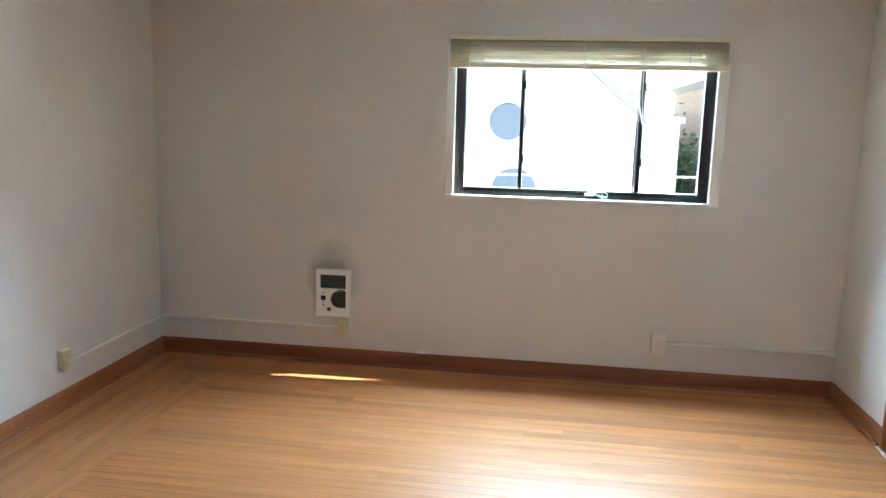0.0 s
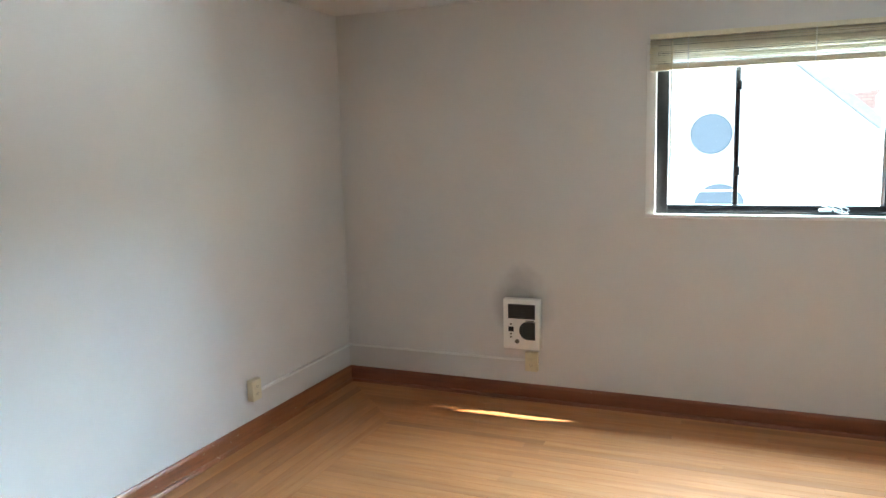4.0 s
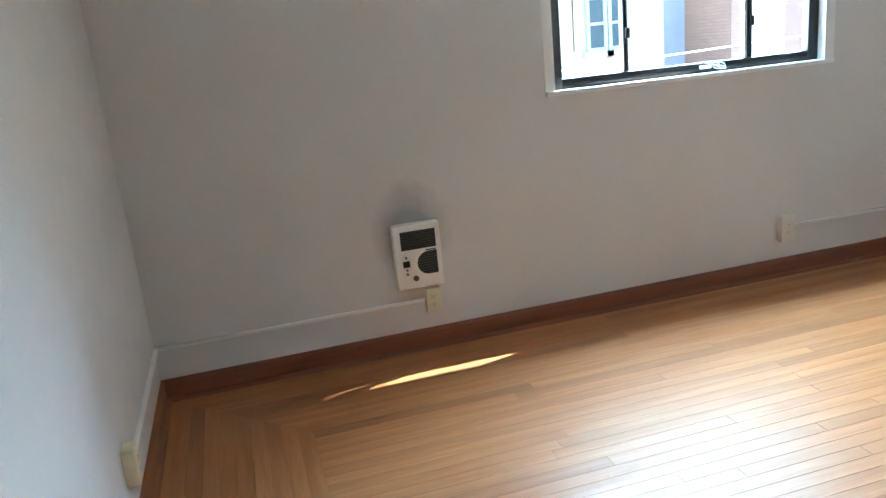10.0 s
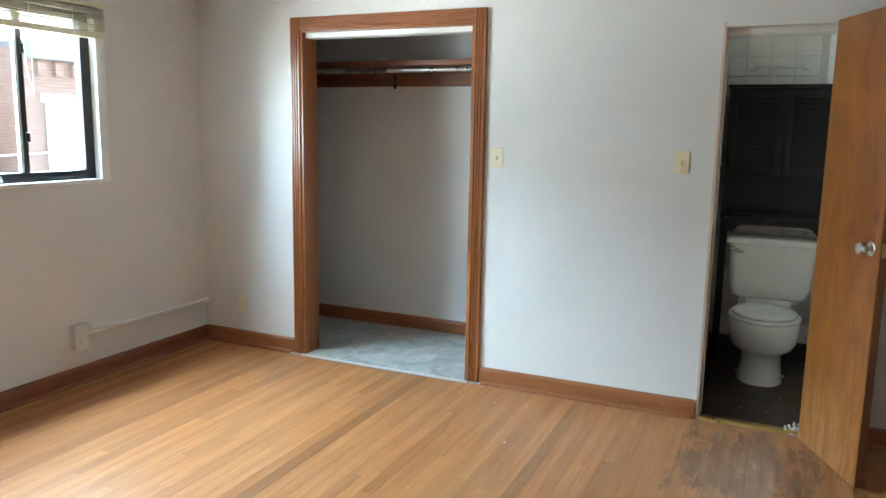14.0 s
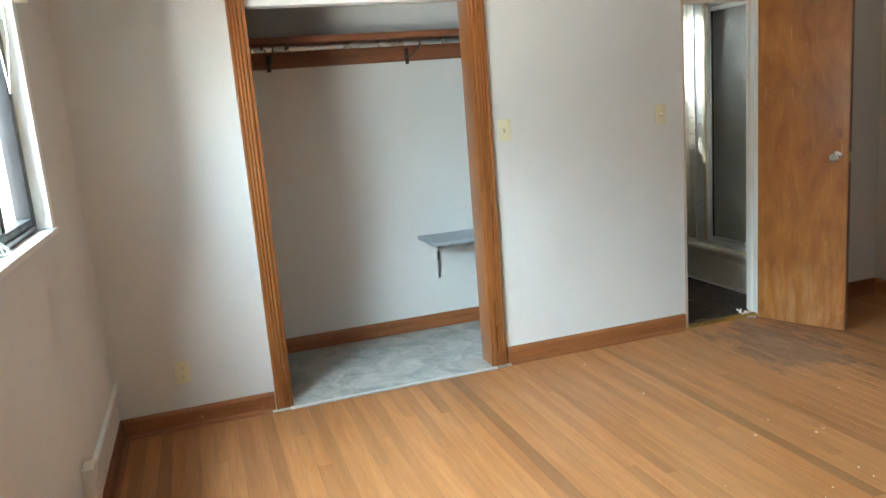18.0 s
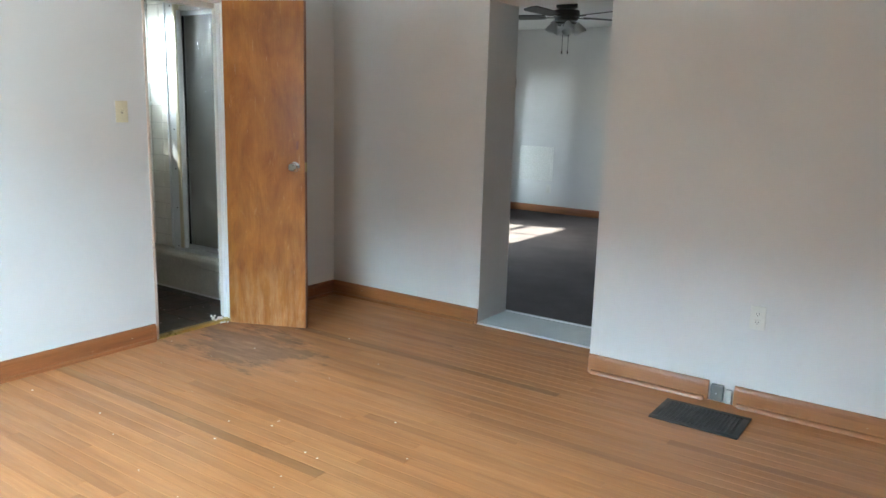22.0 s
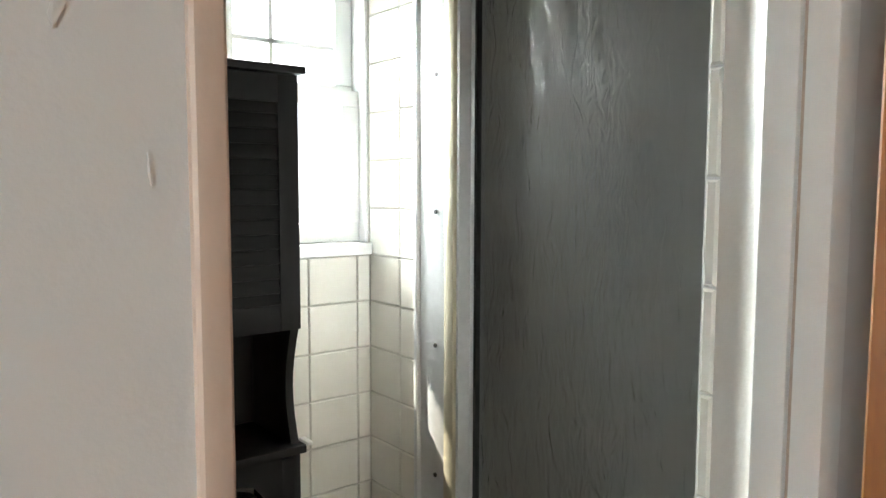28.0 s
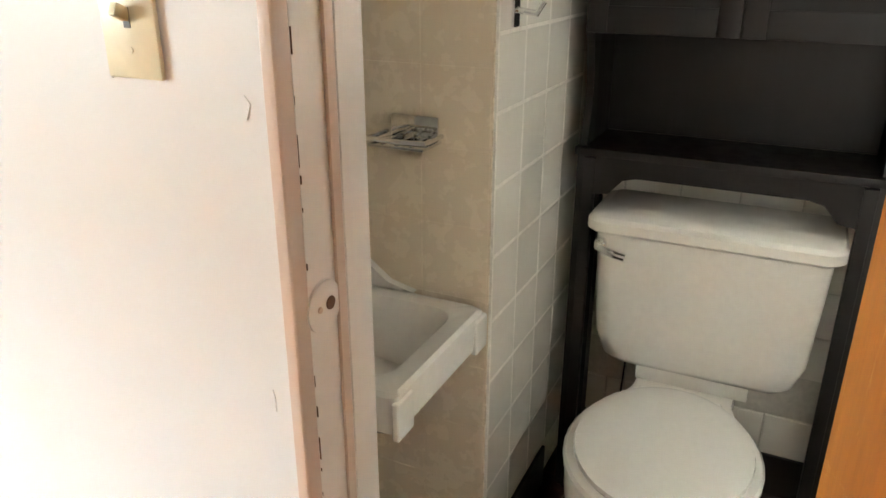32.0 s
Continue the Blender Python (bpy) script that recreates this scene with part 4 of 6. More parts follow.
def floor_register():
    r = thing("floor_register", "dark iron floor register with a pierced grille", "register")
    x0, x1, y0, y1 = -1.51, -1.113, 0.815, 1.087
    part("well", box(x0 + 0.03, x1 - 0.03, y0 + 0.03, y1 - 0.03, -0.02, 0.0045), M_BLACK, r)
    for a in ((x0, x1, y0, y0 + 0.03), (x0, x1, y1 - 0.03, y1), (x0, x0 + 0.03, y0 + 0.03, y1 - 0.03), (x1 - 0.03, x1, y0 + 0.03, y1 - 0.03)):
        part("rim", box(*a, 0.001, 0.009, 0.002), M_IRON, r)
    nx, ny = 18, 11
    for i in range(1, nx):
        x = x0 + 0.03 + (x1 - x0 - 0.06) * i / nx
        part("bar", box(x - 0.0035, x + 0.0035, y0 + 0.03, y1 - 0.03, 0.0046, 0.0078), M_IRON, r, smooth=0)
    for j in range(1, ny):
        y = y0 + 0.03 + (y1 - y0 - 0.06) * j / ny
        part("bar", box(x0 + 0.03, x1 - 0.03, y - 0.0032, y + 0.0032, 0.0046, 0.0074), M_IRON, r, smooth=0)


floor_register()


def junction_box():
    j = thing("junction_box", "small grey metal box in a gap of the baseboard", "electrical box")
    part("box_body", box(-1.345, -1.287, S2 + 0.001, S2 + 0.03, 0.012, 0.09, 0.003), M_BOXMETAL, j)
    part("cover", box(-1.340, -1.292, S2 + 0.03, S2 + 0.033, 0.017, 0.085, 0.001), M_BOXMETAL, j)
    part("screw", cyl(0.004, 0.003, pose(-1.316, S2 + 0.034, 0.05, 90), 12), M_STEEL, j)
    part("stub", box(-1.385, -1.355, S2 + 0.001, S2 + 0.02, 0.004, 0.075, 0.003), M_GREYP, j, "grey plaster stub")


junction_box()


# ---- bathroom ----


def oval(cx, cy, rx, ry, z, n=36, back=None, power=2.0):
    """A closed loop: an oval in plan, optionally cut square at its back (largest x)."""
    out = []
    for k in range(n):
        a = 2 * math.pi * k / n
        c, s = math.cos(a), math.sin(a)
        x = cx + rx * math.copysign(abs(c) ** (2 / power), c)
        y = cy + ry * math.copysign(abs(s) ** (2 / power), s)
        if back is not None:
            x = min(x, back)
        out.append((x, y, z))
    return out


def toilet():
    t = thing("toilet", "white two-piece toilet with closed seat and tank", "toilet")
    cy, ty = 1.534, 1.521
    # pedestal and bowl
    sec = [oval(2.47, cy, 0.20, 0.128, 0.0, power=2.4), oval(2.47, cy, 0.198, 0.126, 0.02, power=2.4), oval(2.475, cy, 0.18, 0.113, 0.10, power=2.3),
           oval(2.475, cy, 0.178, 0.112, 0.165, power=2.2), oval(2.47, cy, 0.195, 0.13, 0.19), oval(2.445, cy, 0.228, 0.168, 0.212), oval(2.43, cy, 0.243, 0.186, 0.25), oval(2.425, cy, 0.25, 0.194, 0.32),
           oval(2.425, cy, 0.25, 0.195, 0.372), oval(2.425, cy, 0.243, 0.188, 0.384)]
    part("bowl", loft(sec), M_PORC, t)
    deck = loft([[(2.50, cy - 0.165, z), (2.66, cy - 0.115, z), (2.84, cy - 0.115, z), (2.84, cy + 0.115, z), (2.66, cy + 0.115, z), (2.50, cy + 0.165, z)] for z in (0.30, 0.33, 0.4035)])
    part("deck", bevelled(deck, 0.012, 2), M_PORC, t)
    part("tank_neck", box(2.69, 2.85, ty - 0.13, ty + 0.13, 0.403, 0.4405, 0.006), M_PORC, t)
    part("seat", loft([oval(2.425, cy, 0.24, 0.198, 0.3845), oval(2.425, cy, 0.245, 0.202, 0.39), oval(2.425, cy, 0.245, 0.202, 0.399), oval(2.425, cy, 0.238, 0.196, 0.405)]), M_SEAT, t)
    part("lid", loft([oval(2.43, cy, 0.222, 0.178, 0.4055), oval(2.43, cy, 0.226, 0.182, 0.411), oval(2.43, cy, 0.224, 0.18, 0.42), oval(2.43, cy, 0.205, 0.163, 0.427), oval(2.43, cy, 0.12, 0.09, 0.43)]), M_SEAT, t)
    for dy in (-0.075, 0.075):
        part("hinge", box(2.602, 2.638, cy + dy - 0.018, cy + dy + 0.018, 0.404, 0.42, 0.005, 3), M_SEAT, t)
    part("maker_mark", box(2.652, 2.657, cy - 0.035, cy + 0.035, 0.4036, 0.4046), M_IVORYD, t)

    def tank_ring(z, f, hw, r=0.045):
        x0, x1, y0, y1 = f, 2.86, ty - hw, ty + hw
        pts = []
        for (cx, cyy, a0) in ((x1 - r * 0.5, y1 - r * 0.5, 0), (x0 + r, y1 - r, 90), (x0 + r, y0 + r, 180), (x1 - r * 0.5, y0 + r * 0.5, 270)):
            rr = r if a0 in (90, 180) else r * 0.5
            for k in range(6):
                a = radians(a0 + 90 * k / 5)
                pts.append((cx + rr * math.cos(a), cyy + rr * math.sin(a), z))
        return pts

    tank = part("tank", loft([tank_ring(0.44, 2.70, 0.175), tank_ring(0.446, 2.68, 0.2), tank_ring(0.462, 2.668, 0.217), tank_ring(0.52, 2.66, 0.237), tank_ring(0.68, 2.65, 0.245), tank_ring(0.784, 2.645, 0.25)]), M_PORC, t)
    part("tank_lid", loft([tank_ring(0.7845, 2.634, 0.262), tank_ring(0.791, 2.628, 0.269), tank_ring(0.812, 2.628, 0.269), tank_ring(0.822, 2.636, 0.262), tank_ring(0.827, 2.66, 0.245)]), M_PORC, t)
    fl = part("flush_lever", pipe([(2.652, 1.752, 0.757), (2.62, 1.752, 0.757), (2.612, 1.738, 0.755), (2.61, 1.708, 0.747), (2.61, 1.688, 0.744)], 0.0085, 10), M_CHROME, t, "chrome flush lever")
    part("lever_boss", cyl(0.014, 0.012, pose(2.646, 1.752, 0.757, 0, 90), 20, bev=0.002), M_CHROME, fl)
    for dy in (-0.1, 0.1):
        part("bolt_cap", lathe([(0.014, 0.0), (0.014, 0.008), (0.008, 0.015), (0.0, 0.017)], 16, pose(2.5, cy + dy * 1.27, 0.008)), M_PORC, t)
    part("supply_pipe", pipe([(2.88, 1.70, 0.17), (2.83, 1.70, 0.17), (2.80, 1.70, 0.22), (2.79, 1.69, 0.44)], 0.006, 8), M_CHROME, t)


toilet()


def over_toilet_cabinet():
    c = thing("storage_cabinet", "dark espresso over-toilet cabinet with louvred doors", "cabinet")
    y0, y1, xf, xb = 1.202, 1.838, 2.70, 2.92
    top, db, sb, rail = 1.745, 1.212, 0.948, 0.872
    # side panels: full depth above, scooped at the open shelf, narrow legs below
    side = [(xb, 0.0), (xb, top), (xf + 0.012, top), (xf + 0.012, db)]
    side += [(xf + 0.012 + 0.03 * math.sin(math.pi * k / 8), db - (db - sb) * k / 8) for k in range(1, 8)]
    side += [(xf + 0.012, sb), (xf + 0.012, 0.0), (xf + 0.055, 0.0), (xf + 0.055, rail - 0.05), (xb - 0.045, rail - 0.05), (xb - 0.045, 0.0)]
    for a in (y0, y1 - 0.018):
        part("side_panel", prism(side, a, a + 0.018, "y"), M_ESPR, c)
    for a, b in ((y0 + 0.018, y0 + 0.0455), (y1 - 0.045, y1 - 0.018)):
        part("leg", box(xf + 0.004, xf + 0.022, a, b, 0.0, sb - 0.01, 0.002), M_ESPR, c)
    part("top_board", box(xf - 0.012, xb + 0.003, y0 - 0.014, y1 + 0.01, top, top + 0.016, 0.003), M_ESPR, c)
    part("cabinet_floor", box(xf + 0.02, xb - 0.003, y0 + 0.018, y1 - 0.018, db, db + 0.016), M_ESPR, c)
    part("shelf", box(xf - 0.004, xb - 0.003, y0 - 0.008, y1 + 0.004, sb - 0.004, sb + 0.014, 0.003), M_ESPR, c)
    part("back_panel", box(xb - 0.004, xb + 0.002, y0 + 0.018, y1 - 0.018, sb + 0.014, top), M_ESPR, c)
    w = y1 - y0 - 0.09
    apron = [(y0 + 0.0455, sb - 0.005), (y0 + 0.0455, rail - 0.02), (y0 + 0.08, rail - 0.015), (y0 + 0.11, rail + 0.02), (y0 + 0.14, rail + 0.028),
             (y1 - 0.14, rail + 0.028), (y1 - 0.11, rail + 0.02), (y1 - 0.08, rail - 0.015), (y1 - 0.045, rail - 0.02), (y1 - 0.045, sb - 0.005)]
    part("apron", prism(apron, xf + 0.004, xf + 0.02, "x"), M_ESPR, c)
    ym = (y0 + y1) / 2
    for a, b, ks in ((y0 + 0.004, ym - 0.0015, 1), (ym + 0.0015, y1 - 0.004, -1)):
        d = part("door", box(xf - 0.008, xf + 0.01, a, a + 0.045, db + 0.004, top - 0.004, 0.002), M_ESPR, c)
        part("stile", box(xf - 0.008, xf + 0.01, b - 0.045, b, db + 0.004, top - 0.004, 0.002), M_ESPR, d)
        part("rail", box(xf - 0.008, xf + 0.01, a + 0.045, b - 0.045, db + 0.004, db + 0.06, 0.002), M_ESPR, d)
        part("rail", box(xf - 0.008, xf + 0.01, a + 0.045, b - 0.045, top - 0.06, top - 0.004, 0.002), M_ESPR, d)
        part("door_panel", box(xf + 0.003, xf + 0.009, a + 0.045, b - 0.045, db + 0.06, top - 0.06), M_ESPR, d)
        n = 14
        for k in range(n):
            z = db + 0.068 + (top - db - 0.136) * k / (n - 1)
            sl = box(-0.0158, 0.0158, a + 0.046, b - 0.046, -0.002, 0.002)
            sl.transform(pose(xf - 0.0015, 0, z, 0, -76, 0))
            part("louvre", sl, M_ESPR, d, smooth=0)
        yk = b - 0.022 if ks > 0 else a + 0.022
        part("knob", lathe([(0.006, 0.0), (0.006, 0.008), (0.011, 0.014), (0.009, 0.02), (0.0, 0.021)], 16, pose(xf - 0.008, yk, 1.42, 0, -90)), M_ESPR, d)
    part("tape_scrap", box(xf - 0.012, xf + 0.03, y0 - 0.02, y0 - 0.006, sb + 0.013, sb + 0.021, 0.003), M_CORD, c, "scrap of white tape at the corner")


over_toilet_cabinet()


def wall_basin():
    b = thing("wash_basin", "small white porcelain wall-hung basin with backsplash", "basin")
    x0, x1, y0, y1, zt = 1.925, PX - 0.008, 1.886, 2.325, 0.722

    def ring(x0, x1, y0, y1, z, r):
        pts = []
        for cx, cy, a0 in ((x1 - r, y1 - r, 0), (x0 + r, y1 - r, 90), (x0 + r, y0 + r, 180), (x1 - r, y0 + r, 270)):
            for k in range(5):
                a = radians(a0 + 22.5 * k)
                pts.append((cx + r * math.cos(a), cy + r * math.sin(a), z))
        return pts

    body = [ring(x0 + 0.12, x1 - 0.10, y0 + 0.17, y1, zt - 0.20, 0.05), ring(x0 + 0.07, x1 - 0.05, y0 + 0.10, y1, zt - 0.15, 0.05), ring(x0 + 0.015, x1 - 0.012, y0 + 0.018, y1, zt - 0.085, 0.02),
            ring(x0 + 0.004, x1 - 0.003, y0 + 0.004, y1, zt - 0.075, 0.018), ring(x0, x1, y0, y1, zt - 0.02, 0.016), ring(x0 + 0.002, x1 - 0.002, y0 + 0.002, y1, zt - 0.006, 0.018), ring(x0 + 0.01, x1 - 0.008, y0 + 0.01, y1, zt, 0.02),
            ring(x0 + 0.045, x1 - 0.04, y0 + 0.0455, y1 - 0.10, zt - 0.004, 0.05), ring(x0 + 0.062, x1 - 0.055, y0 + 0.062, y1 - 0.115, zt - 0.03, 0.06), ring(x0 + 0.10, x1 - 0.09, y0 + 0.10, y1 - 0.15, zt - 0.12, 0.07), ring(x0 + 0.17, x1 - 0.15, y0 + 0.18, y1 - 0.21, zt - 0.14, 0.03)]
    part("bowl", loft(body), M_PORC, b)
    sp = [(y1, zt), (y1 - 0.075, zt), (y1 - 0.05, zt + 0.02), (y1 - 0.035, zt + 0.06), (y1 - 0.025, zt + 0.085), (y1 - 0.012, zt + 0.095), (y1, zt + 0.095)]
    part("backsplash", prism(sp, x0 + 0.004, x1 - 0.004, "x"), M_PORC, b)
    side = [(1.9, zt), (2.04, zt + 0.006), (2.1, zt + 0.02), (2.16, zt + 0.065), (2.22, zt + 0.09), (y1 - 0.03, zt + 0.095), (y1 - 0.03, zt)]
    for x in (x0 + 0.001, x1 - 0.02):
        part("side_wing", prism([(max(u, 2.02), v) for u, v in side][1:], x, x + 0.018, "x"), M_PORC, b)
    for x in (x0 + 0.0, x1 - 0.055):
        part("apron_boss", box(x, x + 0.055, y0 - 0.004, y0 + 0.01, zt - 0.085, zt - 0.012, 0.006, 3), M_PORC, b)
    part("drain_pipe", pipe([(2.11, 2.1, zt - 0.19), (2.11, 2.1, 0.5), (2.11, 2.14, 0.46), (2.11, 2.2, 0.46), (2.11, 2.24, 0.5), (2.11, 2.32, 0.52)], 0.018, 14), M_CHROME, b, "chrome drain trap")
    part("supply_pipe", pipe([(1.975, 2.05, zt - 0.12), (1.975, 2.05, 0.45), (1.975, 2.05, 0.30), (1.975, 2.32, 0.28)], 0.008, 10), M_CHROME, b)
    part("stop_valve", cyl(0.016, 0.04, pose(1.975, 2.05, 0.42), 16, bev=0.003), M_CHROME, b)
    part("faucet", pipe([(2.11, 2.27, zt), (2.11, 2.27, zt + 0.06), (2.11, 2.24, zt + 0.085), (2.11, 2.18, zt + 0.075)], 0.011, 12), M_CHROME, b)
    for dx in (-0.09, 0.09):
        part("tap_handle", lathe([(0.02, 0), (0.018, 0.02), (0.012, 0.03), (0.016, 0.045), (0.0, 0.05)], 16, pose(2.11 + dx, 2.27, zt)), M_CHROME, b)


wall_basin()


def soap_dish():
    s = thing("soap_dish", "chrome wall-mounted soap dish on beige tile", "soap dish")
    x, y, z = PX - 0.006, 2.04, 1.06
    part("back_plate", box(x - 0.008, x - 0.001, y - 0.05, y + 0.05, z - 0.02, z + 0.03, 0.003), M_CHROME, s)
    part("tray", box(x - 0.085, x - 0.008, y - 0.058, y + 0.058, z - 0.018, z - 0.012, 0.002), M_CHROME, s)
    part("rim", pipe([(x - 0.008, y - 0.058, z - 0.004), (x - 0.08, y - 0.058, z - 0.004), (x - 0.086, y, z - 0.004), (x - 0.08, y + 0.058, z - 0.004), (x - 0.008, y + 0.058, z - 0.004)], 0.005, 8), M_CHROME, s)
    for k in (-0.03, 0.0, 0.03):
        part("rib", box(x - 0.078, x - 0.012, y + k - 0.003, y + k + 0.003, z - 0.012, z - 0.008), M_CHROME, s)


soap_dish()


def bathtub():
    t = thing("bathtub", "off-white built-in bathtub with a moulded apron", "bathtub")
    x0, x1, yf, yb, zt = EI + 0.014, BX - 0.007, 1.022, S + 0.005, 0.285
    apron = [(yf - 0.014, 0.0), (yf - 0.018, zt - 0.075), (yf - 0.012, zt - 0.055), (yf - 0.002, zt - 0.036), (yf, zt - 0.018), (yf - 0.006, zt - 0.006), (yf - 0.02, zt), (yf - 0.12, zt), (yf - 0.133, zt - 0.015), (yf - 0.136, 0.0)]
    part("apron", prism(apron, x0, x1, "x"), M_TUB, t)
    part("end_rim", box(x0, x0 + 0.09, yb, yf - 0.137, 0.0, zt, 0.01), M_TUB, t)
    part("end_rim", box(2.57, 2.644, yb, yf - 0.137, 0.0, zt, 0.01), M_TUB, t)
    part("back_rim", box(x0 + 0.09, 2.57, yb, yb + 0.07, 0.0, zt, 0.01), M_TUB, t)
    part("tub_floor", box(x0 + 0.09, 2.57, yb + 0.07, yf - 0.137, 0.0, 0.06, 0.01), M_TUB, t)
    for a, b in ((2.72, 2.9), (1.78, 2.24)):
        part("apron_panel", box(a, b, yf - 0.03, yf - 0.011, 0.04, zt - 0.085, 0.006, 3), M_TUB, t)
    part("hole_mark", cyl(0.006, 0.004, pose(2.84, yf - 0.0005, zt - 0.02, 80), 12), M_IVORYD, t)
    part("caulk", box(x0, x1, yf - 0.02, yf - 0.002, 0.001, 0.014, 0.005), M_OFFW, t, "uneven white caulk bead")


bathtub()


def shower_door():
    s = thing("shower_door", "framed shower door with dark pebbled glass", "shower door")
    yc, z0, z1 = 0.928, 0.286, 2.03
    part("bottom_track", box(EI + 0.016, 2.60, yc - 0.03, yc + 0.035, z0, z0 + 0.03, 0.004), M_ALU, s)
    part("top_rail", box(EI + 0.016, 2.49, yc - 0.025, yc + 0.025, z1 - 0.03, z1, 0.004), M_ALU, s)
    pl = part("wall_jamb", box(2.491, 2.585, 0.956, 0.973, z0 + 0.031, 2.25, 0.002), M_ALU, s, "aluminium wall jamb with screws")
    part("jamb_fin", box(2.586, 2.6, TY + 0.002, 0.981, z0 + 0.031, 2.25, 0.004), M_ALU, pl)
    part("jamb_return", box(2.601, 2.64, TY + 0.002, TY + 0.008, z0 + 0.001, 2.25, 0.002), M_ALU, pl)
    for k in range(7):
        part("screw", cyl(0.005, 0.003, pose(2.529, 0.9745, 0.325 + 0.2845 * k, 90), 12), M_IRON, pl)
    part("post", box(2.457, 2.489, 0.93, 0.985, z0 + 0.031, z1 + 0.02, 0.006), M_ALUGOLD, s, "gilt aluminium post")
    part("post_bead", box(2.447, 2.456, 0.93, 0.978, z0 + 0.031, z1 - 0.031, 0.003), M_ALU, s)
    d = part("door_leaf", box(2.434, 2.446, yc - 0.012, yc + 0.022, z0 + 0.035, z1 - 0.035, 0.003), M_ALU, s)
    part("stile", box(EI + 0.02, EI + 0.05, yc - 0.012, yc + 0.02, z0 + 0.035, z1 - 0.035, 0.004), M_ALU, d)
    part("rail", box(EI + 0.05, 2.434, yc - 0.012, yc + 0.02, z0 + 0.035, z0 + 0.06, 0.004), M_ALU, d)
    part("rail", box(EI + 0.05, 2.434, yc - 0.012, yc + 0.02, z1 - 0.065, z1 - 0.035, 0.004), M_ALU, d)
    part("glass", box(EI + 0.05, 2.434, yc + 0.002, yc + 0.008, z0 + 0.06, z1 - 0.065), M_SHOWER, d, "dark pebbled glass", smooth=0)
    part("seal", box(2.427, 2.434, yc + 0.009, yc + 0.021, z0 + 0.061, z1 - 0.066), M_BLACK, d)


shower_door()


def bath_window():
    f = thing("window_2", "small white double-hung sash window with tiled sill", "window", kind="structure")
    y0, y1, z0, z1, x0, x1 = 0.885, 1.30, 1.37, 2.07, BX + 0.03, BX + 0.11
    part("window_sill", box(BX - 0.022, BX + 0.16, y0 - 0.0, y1 + 0.02, z0 - 0.03, z0 + 0.001, 0.004), M_OFFW, f)
    for a in ((y0, y0 + 0.008), (y1 - 0.04, y1)):
        part("window_frame", box(x0 - 0.03, x1, *a, z0 + 0.001, z1, 0.003), M_OFFW, f)
    part("window_frame", box(x0 - 0.045, x1, y0 + 0.008, y1 - 0.04, z1 - 0.04, z1, 0.003), M_OFFW, f)
    zm = 1.735
    for za, zb, xo, bars in ((z0 + 0.002, zm + 0.025, 0.0, False), (zm - 0.01, z1 - 0.04, 0.032, True)):
        s = part("sash", box(x0 + xo, x0 + xo + 0.03, y0 + 0.008, y1 - 0.04, za, za + 0.05, 0.003), M_OFFW, f)
        part("rail", box(x0 + xo, x0 + xo + 0.03, y0 + 0.008, y1 - 0.04, zb - 0.04, zb, 0.003), M_OFFW, s)
        for a in ((y0 + 0.008, y0 + 0.058), (y1 - 0.085, y1 - 0.04)):
            part("stile", box(x0 + xo, x0 + xo + 0.03, *a, za + 0.05, zb - 0.04, 0.003), M_OFFW, s)
        p = part("pane", box(x0 + xo + 0.012, x0 + xo + 0.016, y0 + 0.058, y1 - 0.085, za + 0.05, zb - 0.04), M_PANE, s, smooth=0)
        p.visible_shadow = False
        if bars:
            part("muntin", box(x0 + xo + 0.008, x0 + xo + 0.02, 1.111, 1.123, za + 0.05, zb - 0.04), M_OFFW, s)
            part("muntin", box(x0 + xo + 0.008, x0 + xo + 0.02, y0 + 0.058, y1 - 0.085, 1.863, 1.875), M_OFFW, s)


bath_window()


